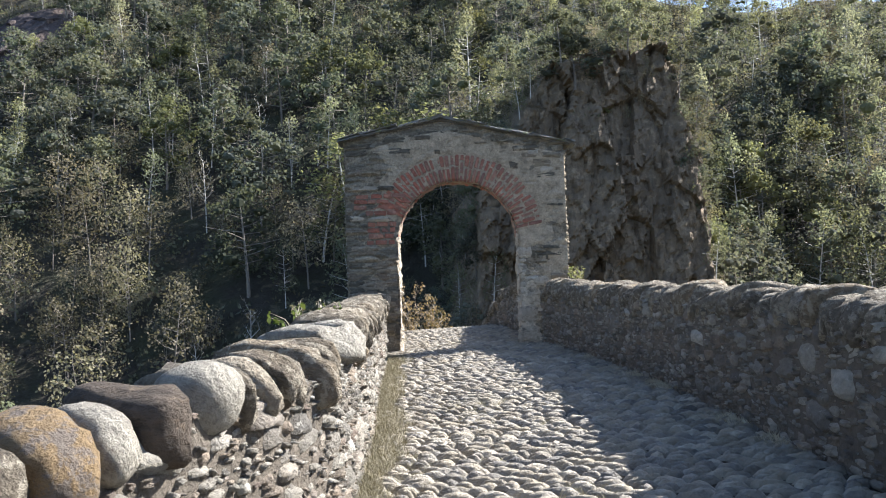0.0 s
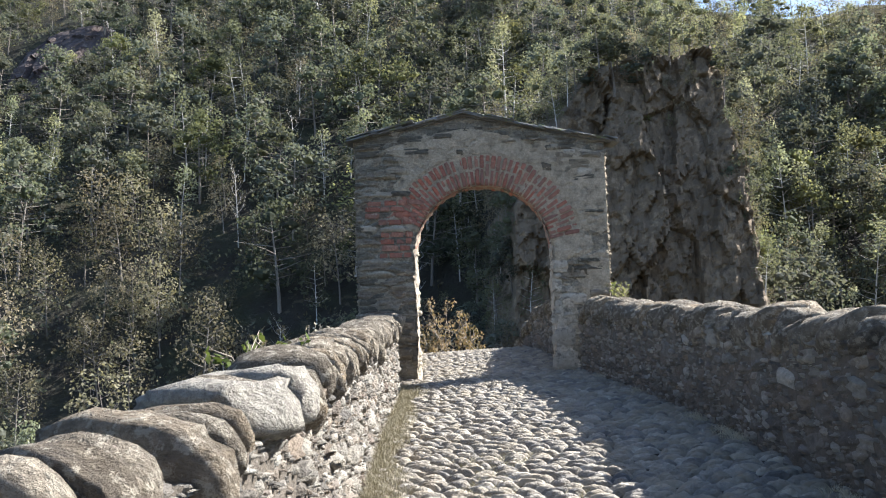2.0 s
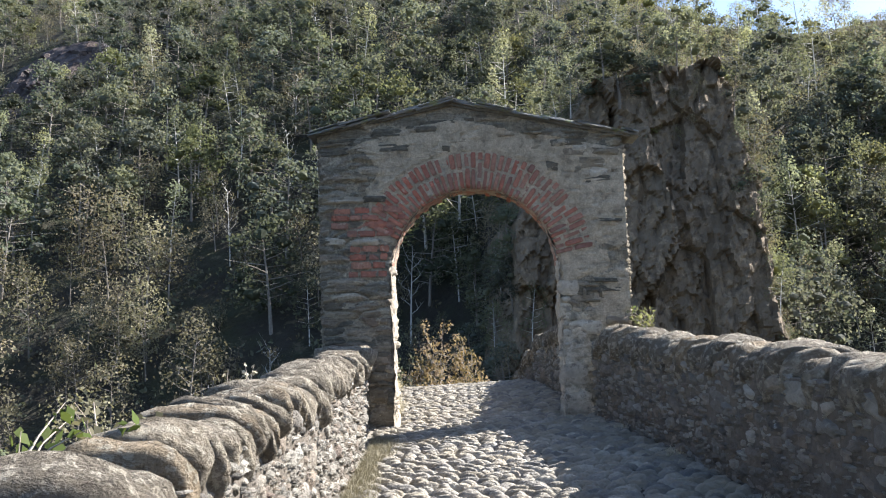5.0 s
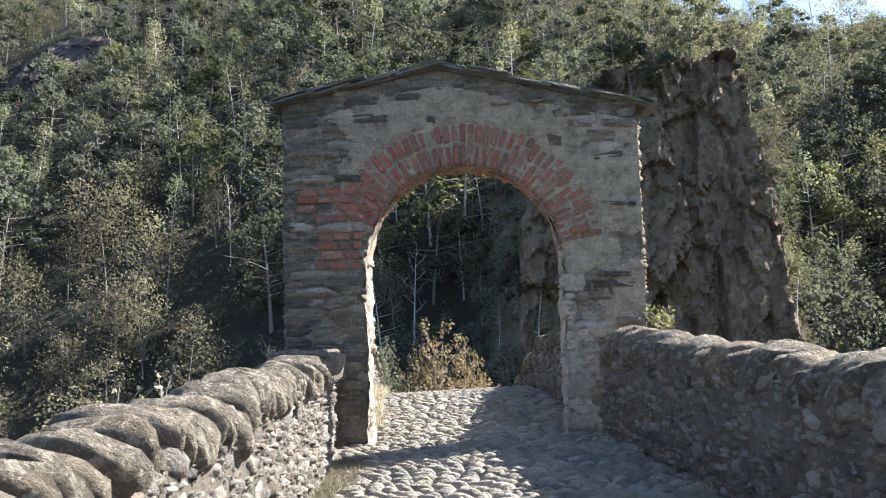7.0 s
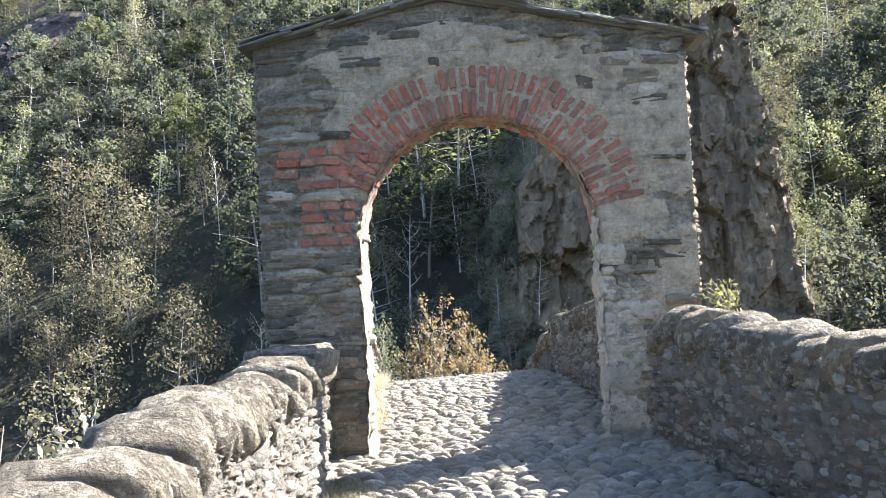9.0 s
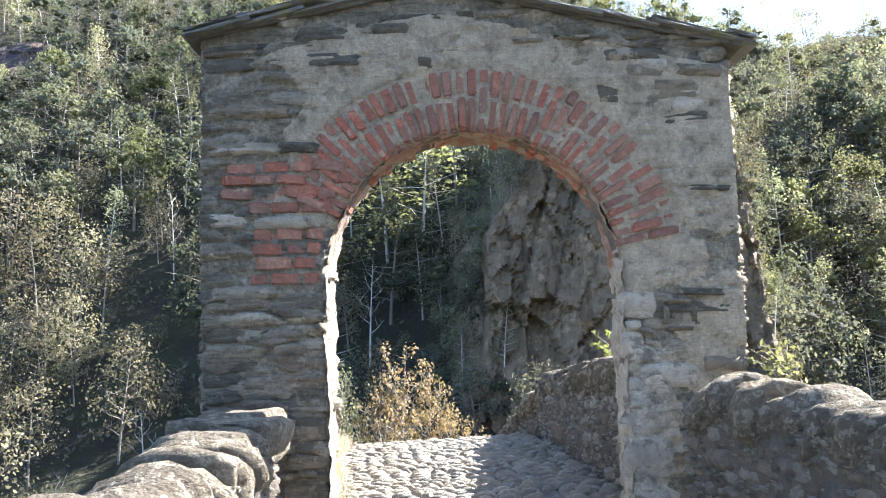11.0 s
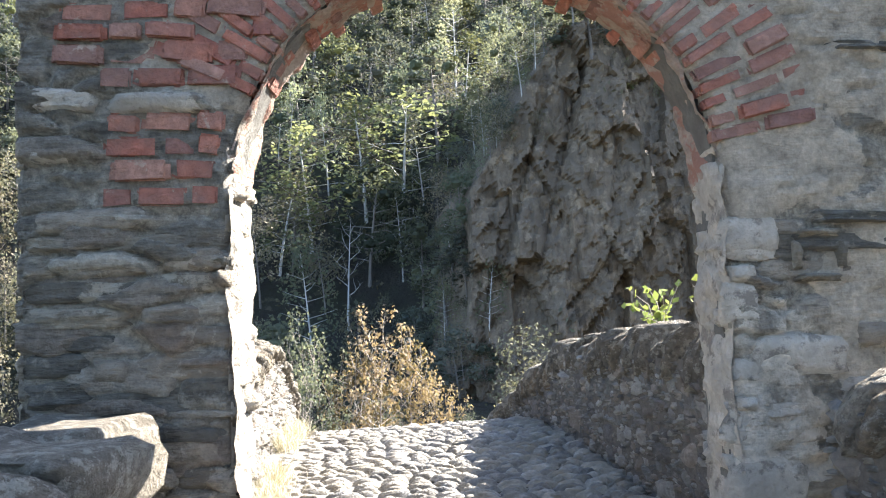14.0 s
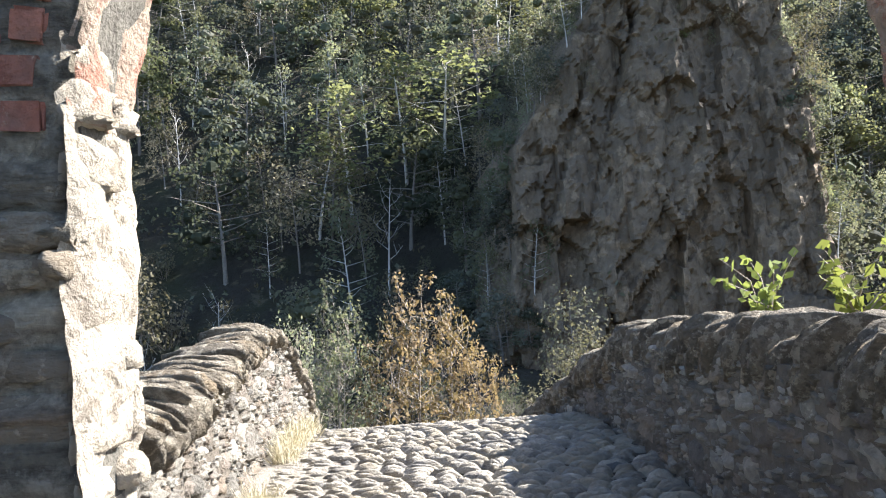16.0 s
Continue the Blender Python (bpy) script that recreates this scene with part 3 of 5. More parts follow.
OCHRE = cap_mesh("coping_stone", 51, M_ORANGE, 0.62, 0.6, 0.09)
PALE_CAP = cap_mesh("coping_stone", 52, M_BOULDER, 0.75, 0.75, 0.07)
BROWN_CAP = cap_mesh("coping_stone", 53, M_BROWN, 0.6, 0.55, 0.09)
# from y, to y, length across, height, offset from the face, lift, mesh, tilt, turn, label
BLOCK = cap_mesh("coping_stone", 54, M_COPING, 0.28, 0.30, 0.14)
SPLIT = cap_mesh("coping_stone", 55, M_COPING, 0.30, 0.42, 0.18)
SPECIAL = [
    (2.95, 3.22, 0.60, 0.34, 0.25, -0.03, OCHRE, 6, -38, "coping stone stained with ochre lichen"),
    (3.22, 3.42, 0.56, 0.31, 0.25, -0.05, PALE_CAP, 8, -36, "pale speckled oval coping stone"),
    (3.42, 3.64, 0.62, 0.35, 0.26, -0.02, BROWN_CAP, 5, -32, "smooth brown coping stone"),
    (3.64, 3.98, 0.40, 0.36, 0.15, 0.03, BALL, 0, 0, "round pale granite boulder in the coping"),
    (4.72, 4.94, 0.74, 0.40, 0.33, 0.0, CAPS[0], 2, -14, "long smooth grey coping slab"),
    (5.22, 5.62, 0.54, 0.27, 0.20, 0.03, SHARP[0], -8, -20, "pale rough angular coping stone"),
    (14.30, 14.78, 0.58, 0.26, 0.26, 0.00, SPLIT, 3, -6, "layered broken coping slab"),
    (14.78, 15.34, 0.52, 0.34, 0.25, -0.03, BLOCK, 0, -8, "squared coping block butting against the gate"),
    (5.90, 6.20, 0.60, 0.30, 0.26, 0.03, SHARP[1], -4, 4, "broken pinkish coping stone"),
]
parapet("wall_left_near", LEFT_A, -1, "sunlit rubble stone parapet with upright rounded coping stones", -1.5, 15.36, (0.12, 0.24), 0.28, (2.5, 8.5), SPECIAL)
parapet("wall_right_near", RIGHT_A, 1, "shaded rubble stone parapet with upright coping stones", -1.5, 15.36, (0.12, 0.25), 0.30, (5.4, 15.3), (), ((6.1, 0.66, 0.30, 0.25), (5.62, 0.54, 0.28, 0.22), (7.9, 0.62, 0.17, 0.13), (7.3, 0.68, 0.20, 0.13), (8.6, 0.66, 0.16, 0.12)))
parapet("wall_left_far", LEFT_B, -1, "sunlit rubble stone parapet past the gate", 15.86, 27, (0.075, 0.12), 0.21, (16, 21.8))
parapet("wall_right_far", RIGHT_B, 1, "shaded rubble stone parapet falling away past the gate", 15.86, 27, (0.07, 0.13), 0.30, (16, 21.5))

# ---- cobbles ----
def build_cobbles():
    ob = tagged(base_empty("floor_cobbles"), "worn oval cobbles laid across the path", "cobbles", kind="structure")
    templates = [mesh_of("cobble", v, f, M_COBBLE) for v, f in LENS]
    rest, made = Joined(), 0
    r = random.Random(5)
    y = -1.5
    while y < 24:
        d = r.uniform(0.066, 0.105)
        a, b = left_x(y) - 0.02, right_x(y) + 0.02
        x = a + r.uniform(0, 0.1)
        while x < b:
            w = r.uniform(0.14, 0.30)
            xc, yc = x + w / 2, y + 0.09 * noise.noise((x * 0.9, y * 0.4, 3)) + r.uniform(-0.012, 0.012)
            yc += 0.05 * abs(xc - 0.4)
            if xc < b:
                z = path_z(xc, yc) - 0.038 + r.uniform(-0.006, 0.006)
                slope = (path_z(xc, yc + 0.2) - path_z(xc, yc - 0.2)) / 0.4
                az = Vector((-0.03 + r.uniform(-0.10, 0.10), -slope + r.uniform(-0.12, 0.10), 1)).normalized()
                turn = r.uniform(-0.22, 0.22) - 0.06
                ax = Vector((math.cos(turn), math.sin(turn), 0))
                ay = az.cross(ax).normalized()
                ax = ay.cross(az)
                m = frame_of((xc, yc, z), ax, ay, az, w * r.uniform(0.90, 1.05), d * r.uniform(0.62, 0.88), r.uniform(0.042, 0.058))
                k = r.randrange(8)
                if 15.0 < yc < 18.4 and made < 300 and -0.9 < xc < 1.3:
                    piece("cobble", templates[k], m, ob)
                    made += 1
                else:
                    rest.add(LENS[k], m)
            x += w * 0.90
        y += d * 0.97
    rest.build("cobbles", M_COBBLE, ob)


# ---- gate ----
GX, GR, GS = 0.280, 1.100, 2.465      # middle of the arch, its radius, height of the springing
GY0, GY1 = 15.45, 15.82
GL, GRT = -1.76, 2.28              # outer edges


def roof_z(x):
    return 4.80 - (0.195 * (0.03 - x) if x < 0.03 else 0.228 * (x - 0.03))


gate = tagged(base_empty("stone_gate"), "weathered stone gateway with red brick arch and slate roof", "gate")


def arch_pt(a, r):
    return GX + r * math.cos(a), GS + r * math.sin(a) * 1.0


def build_gate_body():
    bm = bmesh.new()
    # outline of the half on each side of the opening, from the foot upwards
    zb = 0.35
    ring = [(GX + GR, zb)] + [arch_pt(math.pi * k / 24, GR) for k in range(25)] + [(GX - GR, zb)]
    outer = [(GRT, zb)]
    for k in range(25):
        a = math.pi * k / 24
        c, s = math.cos(a), math.sin(a)
        sx = (GRT - GX) if c > 0 else (GX - GL)
        if abs(c) > 1e-6:
            u = sx / abs(c)
        else:
            u = 1e9
        # meet the roof line
        lo, hi = 0.0, min(u, 6.0)
        if GS + hi * s > roof_z(GX + hi * c) - 0.06:
            for _ in range(40):
                mid = (lo + hi) / 2
                if GS + mid * s > roof_z(GX + mid * c) - 0.06:
                    hi = mid
                else:
                    lo = mid
        outer.append((GX + hi * c, GS + hi * s))
    outer.append((GL, zb))
    cols = []
    for (ax, az), (bx, bz) in zip(ring, outer):
        cols.append([bm.verts.new((px, y, pz)) for y in (GY0 + 0.07, GY1) for px, pz in ((ax, az), (bx, bz))])
    for p, q in zip(cols, cols[1:]):
        bm.faces.new((p[0], p[1], q[1], q[0]))
        bm.faces.new((p[2], q[2], q[3], p[3]))
        bm.faces.new((p[0], q[0], q[2], p[2]))
        bm.faces.new((p[1], p[3], q[3], q[1]))
    bmesh.ops.recalc_face_normals(bm, faces=bm.faces[:])
    me = bpy.data.meshes.new("gate_wall")
    bm.to_mesh(me)
    me.materials.append(M_JOINT)
    child("gate_wall", me, gate, "rubble core of the gateway")


build_gate_body()


def in_ring(x, z, grow=0.0):
    """Within the opening or the brick ring."""
    if z >= GS:
        return math.hypot(x - GX, z - GS) < GR + 0.50 + grow
    return GX - GR - grow < x < GX + GR + grow


def left_bricks(x, z):
    return x < GX - GR + 0.02 and x > -1.62 and 2.42 < z < 3.40 and not (x < -1.42 and z < 3.05) and not 2.84 < z < 2.96


def smooth01(v):
    v = max(0.0, min(1.0, v))
    return v * v * (3 - 2 * v)


def build_plaster():
    """The face towards the walker: coursed rubble, stone by stone, with lime plaster left on it in patches."""
    step = 0.021
    nx, nz = int((GRT - GL) / step) + 1, int(4.45 / step)
    verts, keep, looks = [], {}, []
    for j in range(nz):
        for i in range(nx):
            x, z = GL + (GRT - GL) * i / (nx - 1), 0.42 + step * j
            bend = 0.30 * noise.noise((x * 1.1, z * 1.3, 5))
            rows = 7.5 if z > 1.1 else 4.8
            q = Vector((x * 2.6 + 0.35 * noise.noise((x * 3, z * 3, 11)), 3.0, z * rows + bend * 1.6 + 0.25 * noise.noise((x * 4, z * 4, 12))))
            d, p = noise.voronoi(q)
            c = noise.cell_vector(p[0] * 41.0 + Vector((0.5, 0.5, 0.5)))
            joint = smooth01((d[1] - d[0]) / 0.22)
            grit = noise.noise((x * 16, z * 22, 2))
            layers = noise.noise((x * 3.0, z * 26 + 4 * bend, 31))
            stone = -0.030 + joint * (0.022 + 0.050 * c.x + 0.35 * (q.x - p[0].x) * (c.y - 0.5) * 0.12) + 0.012 * layers + 0.006 * grit
            # where plaster is left: most above the arch and on the right, little on the left pier
            patch = noise.fractal((x * 1.15, z * 1.5, 6), 1.0, 2.0, 4)
            amount = 0.04 + 0.46 * smooth01((z - 2.6) / 0.8) + 0.22 * smooth01((x - 0.9) / 0.6)
            amount -= 0.75 * smooth01((z - roof_z(x) + 0.36 + 0.10 * patch) / 0.15)
            amount += 0.5 * math.exp(-((x - 0.1) / 0.7) ** 2 - ((z - 4.2) / 0.3) ** 2) - 0.30 * smooth01((-1.0 - x) / 0.4)
            cover = smooth01((amount + 0.65 * patch - 0.18) / 0.22)
            coat = 0.012 + 0.018 * patch + 0.005 * grit - 0.028 * smooth01((noise.noise((x * 8, z * 19, 44)) - 0.34) / 0.10)
            thick = stone + (max(coat, stone * 0.6) - stone) * cover
            dist = math.hypot(x - GX, z - GS)
            if z > GS and GR < dist < GR + 0.52 and math.degrees(math.atan2(z - GS, x - GX)) < 160:
                thick = 0.004 * grit + 0.006 * patch - 0.002
                cover = 1.0
            if left_bricks(x, z):
                thick = 0.25 * thick - 0.004
            inside = dist < GR if z > GS else abs(x - GX) < GR
            px, pz = x, z
            if inside:
                if z > GS:
                    px, pz = GX + (x - GX) * GR / max(dist, 0.01), GS + (z - GS) * GR / max(dist, 0.01)
                else:
                    px = GX + math.copysign(GR, x - GX)
            # worn arris
            rim = (math.hypot(px - GX, pz - GS) if pz > GS else abs(px - GX)) - GR
            thick -= 0.035 * smooth01(1 - rim / (0.05 + 0.03 * patch))
            top = roof_z(px) - 0.06
            verts.append((px, GY0 - thick, min(pz, top)))
            ragged = 0.30 * noise.fractal((x * 3, z * 3, 17), 1.0, 2.0, 3)
            wash = smooth01(0.5 + 2.5 * min(x - GX - 0.9, 1.80 + ragged - x, 1.75 + ragged - z))
            looks.append((cover, c.z, joint, wash))
            keep[i, j] = (not inside, math.hypot(px - x, pz - z) < step * 1.1 and z < top + step)
    faces = []
    for j in range(nz - 1):
        for i in range(nx - 1):
            c = [(i, j), (i + 1, j), (i + 1, j + 1), (i, j + 1)]
            if all(keep[q][1] for q in c) and any(keep[q][0] for q in c):
                faces.append([q[1] * nx + q[0] for q in c])
    me = big_mesh("plaster", verts, faces, M_FACE)
    for k, name in enumerate(("coat", "tone", "joint", "wash")):
        me.attributes.new(name, "FLOAT", "POINT").data.foreach_set("value", [v[k] for v in looks])
    child("plaster", me, gate, "patchy grey lime plaster worn back to the stones")


build_plaster()


def build_reveal(sg, name):
    """Pale plaster on a side of the opening, uneven and chipped."""
    verts, n, m = [], 22, 74
    for j in range(m):
        for i in range(n):
            y, z = GY0 - 0.015 + (GY1 - GY0 + 0.02) * i / (n - 1), 0.45 + 2.05 * j / (m - 1)
            x = GX + sg * GR
            d = 0.012 + 0.038 * noise.fractal((y * 3.4, z * 3.0, sg * 5), 1.0, 2.0, 5) + 0.016 * noise.noise((y * 11, z * 10, sg * 9))
            edge = min(i, n - 1 - i)
            d -= 0.018 * (edge == 0) + 0.006 * (edge == 1)
            verts.append((x - sg * d, y, z))
    faces = [(j * n + i, j * n + i + 1, (j + 1) * n + i + 1, (j + 1) * n + i) for j in range(m - 1) for i in range(n - 1)]
    if sg > 0:
        faces = [f[::-1] for f in faces]
    child("reveal_plaster", big_mesh("reveal_plaster", verts, faces, M_PALE), gate, name)


def build_soffit():
    """Mortar on the underside of the arch."""
    verts, n, m = [], 20, 90
    for j in range(m):
        a = math.pi * j / (m - 1)
        for i in range(n):
            y = GY0 + 0.02 + (GY1 - GY0 - 0.015) * i / (n - 1)
            d = 0.008 + 0.040 * noise.fractal((y * 4.0, a * 3.5, 8), 1.0, 2.0, 4) + 0.016 * noise.noise((y * 14, a * 15, 3))
            if i in (0, n - 1):
                d -= 0.012
            x, z = arch_pt(a, GR - d)
            verts.append((x, y, z))
    faces = [(j * n + i, (j + 1) * n + i, (j + 1) * n + i + 1, j * n + i + 1) for j in range(m - 1) for i in range(n - 1)]
    return child("arch", big_mesh("arch", verts, faces, M_ARCHMORTAR), gate, "red brick arch in crumbling mortar")


arch = build_soffit()
build_reveal(-1, "pale sunlit plaster of the jamb")
build_reveal(1, "pale plaster of the jamb")


def build_gate_stones():
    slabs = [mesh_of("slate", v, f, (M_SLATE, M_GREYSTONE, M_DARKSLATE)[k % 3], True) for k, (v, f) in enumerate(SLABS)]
    pale = [mesh_of("block", v, f, M_PALE, True) for v, f in SLABS[:4]]
    r = random.Random(31)
    more = Joined()
    z = 0.42
    count = 0
    while z < 4.75:
        h = r.choice((0.05, 0.08, 0.11, 0.14, 0.18)) * r.uniform(0.9, 1.1) if z > 1.0 else r.uniform(0.11, 0.24)
        x = GL
        while x < GRT:
            w = r.uniform(0.12, 0.62)
            xc, zc = x + w / 2, z + h / 2 + 0.06 * noise.noise((x * 1.6, z * 1.6, 0))
            x1, x2 = x, min(x + w, GRT)
            # trim at the opening
            if zc < GS + 0.1:
                if x1 < GX - GR < x2:
                    x2 = GX - GR
                if x1 < GX + GR < x2:
                    x1 = GX + GR
            xc, ww = (x1 + x2) / 2, x2 - x1
            ok = ww > 0.06 and not in_ring(xc, zc, 0.02) and not left_bricks(xc, zc) and zc + h / 2 < roof_z(xc) - 0.08
            # plaster hides more of the stones above the arch and on the right
            bare = 0.85 if xc < GX - GR and zc < 2.6 else (0.45 if xc < 0 else 0.35)
            if zc > roof_z(xc) - 0.4:
                bare = 0.85
            if ok and r.random() < bare:
                pl = (xc > GX + GR and zc < 2.25 and xc < 1.75 and r.random() < 0.75)
                tip = r.uniform(-0.06, 0.06)
                m = frame_of((xc, GY0 + 0.004, zc), Vector((math.cos(tip), 0, math.sin(tip))), Vector((-math.sin(tip), 0, math.cos(tip))), Vector((r.uniform(-0.08, 0.08), -1, r.uniform(-0.05, 0.10))).normalized(), ww * 0.98, h * r.uniform(0.75, 1.05), r.choice((0.012, 0.022, 0.036, 0.055)) * r.uniform(0.8, 1.2))
                if count < 300 and (zc < 2.6 or r.random() < 0.5):
                    piece("block" if pl else "slate", r.choice(pale if pl else slabs), m, gate)
                    count += 1
                else:
                    more.add(SLABS[r.randrange(10)], m)
            x += w
        z += h
    more.build("slate_rubble", M_SLATE, gate)
    for x, z, w, h, deep in ((1.54, 0.74, 0.42, 0.34, 0.05), (1.53, 1.09, 0.40, 0.33, 0.06), (1.58, 1.38, 0.50, 0.20, 0.03), (1.70, 1.68, 0.52, 0.22, 0.07), (1.44, 1.92, 0.18, 0.22, 0.05),
                             (1.50, 2.22, 0.30, 0.20, 0.04), (2.05, 1.52, 0.42, 0.14, 0.05), (-1.58, 2.93, 0.34, 0.12, 0.05), (-1.62, 2.70, 0.22, 0.12, 0.04), (-1.42, 3.48, 0.62, 0.10, 0.05), (-1.14, 2.90, 0.50, 0.11, 0.07), (1.95, 3.75, 0.30, 0.22, 0.03), (1.72, 4.05, 0.26, 0.12, 0.03)):
        m = frame_of((x, GY0 + 0.004, z), Vector((1, 0, r.uniform(-0.05, 0.05))).normalized(), Vector((0, 0, 1)), Vector((0, -1, 0.05)).normalized(), w, h, deep)
        piece("block", r.choice(pale), m, gate)
    for x, z, w, h in ((1.80, 2.22, 0.24, 0.05), (1.80, 2.02, 0.24, 0.05), (1.70, 2.12, 0.05, 0.16), (1.90, 2.12, 0.05, 0.16)):
        m = frame_of((x, GY0 + 0.004, z), Vector((1, 0, 0)), Vector((0, 0, 1)), Vector((0, -1, 0)), w, h, 0.07)
        tagged(piece("niche_stone", slabs[3], m, gate), label="stone rim of a small square niche")
    # reveals of the opening and the outer right side
    rest_l, rest_r = Joined(), Joined()
    z = 0.5
    while z < GS + 0.2:
        h = r.uniform(0.09, 0.24)
        y = GY0
        while y < GY1:
            d = min(r.uniform(0.18, 0.42), GY1 - y)
            if d > 0.07:
                rest_l.add(SLABS[r.randrange(10)], frame_of((GX - GR - 0.004, y + d / 2, z + h / 2), Vector((0, 1, 0)), Vector((0, 0, 1)), Vector((1, 0, r.uniform(-0.1, 0.1))).normalized(), d * 0.95, h * 0.95, r.uniform(0.02, 0.07)))
                rest_r.add(SLABS[r.randrange(10)], frame_of((GX + GR + 0.004, y + d / 2, z + h / 2), Vector((0, -1, 0)), Vector((0, 0, 1)), Vector((-1, 0, r.uniform(-0.1, 0.1))).normalized(), d * 0.95, h * 0.95, r.uniform(0.012, 0.05)))
            y += d
        z += h
    rest_l.build("jamb_rubble", M_PALE, gate, "pale plastered stones of the jamb")
    rest_r.build("jamb_rubble", M_PALE, gate, "pale plastered stones of the jamb")
    side = Joined()
    for xs, sg in ((GRT, 1), (GL, -1)):
        z = 0.5
        while z < roof_z(xs) - 0.1:
            h = r.uniform(0.06, 0.14)
            y = GY0
            while y < GY1:
                d = min(r.uniform(0.15, 0.35), GY1 - y)
                side.add(SLABS[r.randrange(10)], frame_of((xs, y + d / 2, z + h / 2), Vector((0, sg, 0)), Vector((0, 0, 1)), Vector((sg, 0, r.uniform(-0.15, 0.15))).normalized(), d * 1.02, h * 1.05, r.uniform(0.01, 0.06)))
                y += d
            z += h * 0.95
    side.build("corner_rubble", M_SLATE, gate)


build_gate_stones()


def brick_mesh(seed):
    bm = bmesh.new()
    bmesh.ops.create_cube(bm, size=1.0)
    bmesh.ops.bevel(bm, geom=bm.edges[:], offset=0.09, segments=2, affect="EDGES")
    r = random.Random(seed)
    for v in bm.verts:
        v.co += Vector((r.uniform(-0.03, 0.03), r.uniform(-0.05, 0.05), r.uniform(-0.07, 0.07)))
    me = bpy.data.meshes.new("brick")
    bm.to_mesh(me)
    bm.free()
    me.materials.append(M_BRICK)
    return me


BRICKS = [brick_mesh(k) for k in range(8)]


def build_bricks():
    r = random.Random(3)
    # voussoirs: two lengths round the arch
    a, end = math.radians(11), math.radians(156)
    while a < end:
        t = r.uniform(0.052, 0.070)
        split = r.choice([(0.25, 0.23), (0.12, 0.25, 0.12), (0.25, 0.24), (0.27, 0.22), (0.24, 0.25), (0.13, 0.25, 0.13)])
        rad = GR + r.uniform(-0.012, 0.010)
        for k, L in enumerate(split):
            if rad + L > GR + 0.58 + r.uniform(-0.05, 0.03):
                break
            rc = rad + L / 2
            step = t * rc / (GR + 0.1)
            x, z = arch_pt(a, rc)
            m = Matrix.Translation((x, GY0 + 0.056 + r.uniform(-0.012, 0.012), z)) @ Matrix.Rotation(-a + r.uniform(-0.03, 0.03), 4, "Y") @ Matrix.Diagonal((L * r.uniform(0.92, 0.97), 0.13, step * r.uniform(0.80, 0.95), 1))
            piece("brick", BRICKS[r.randrange(8)], m, arch)
            rad += L + 0.008
        a += (t + r.uniform(0.010, 0.024)) / (GR + 0.1)
    # level courses on the side of the left pier
    z = 2.43
    while z < 3.36:
        h = r.uniform(0.080, 0.102)
        x0 = -1.40 + r.uniform(-0.05, 0.05) if z < 3.05 else -1.62 + r.uniform(-0.03, 0.03)
        x1 = GX - math.sqrt(max((GR + 0.03) ** 2 - max(z - GS, 0) ** 2, 0.01)) - 0.03
        x = x0
        while x < x1 - 0.05:
            w = min(r.choice([0.27, 0.24, 0.15]), x1 - x)
            if not 2.78 < z < 2.96 and r.random() < 0.97:
                m = Matrix.Translation((x + w / 2, GY0 + 0.054 + r.uniform(-0.014, 0.012), z + h / 2)) @ Matrix.Rotation(radians(r.uniform(0, 7)), 4, "Y") @ Matrix.Diagonal((w * 0.96, 0.13, h * 0.9, 1))
                piece("brick", BRICKS[r.randrange(8)], m, arch)
            x += w + 0.006
        z += h + 0.012
    # bricks seen on the underside of the arch
    a = math.radians(32)
    while a < math.radians(150):
        t = 0.075
        y = GY0 + 0.13
        while y < GY1 - 0.05:
            L = r.choice([0.12, 0.24])
            x, z = arch_pt(a, GR + r.uniform(0.020, 0.032))
            if r.random() < 0.85:
                m = Matrix.Translation((x, y + L / 2, z)) @ Matrix.Rotation(-a, 4, "Y") @ Matrix.Diagonal((0.075 + r.uniform(-0.02, 0.02), L * 0.95, t * 0.82, 1))
                piece("brick", BRICKS[r.randrange(8)], m, arch)
            y += L + 0.01
        a += t / GR


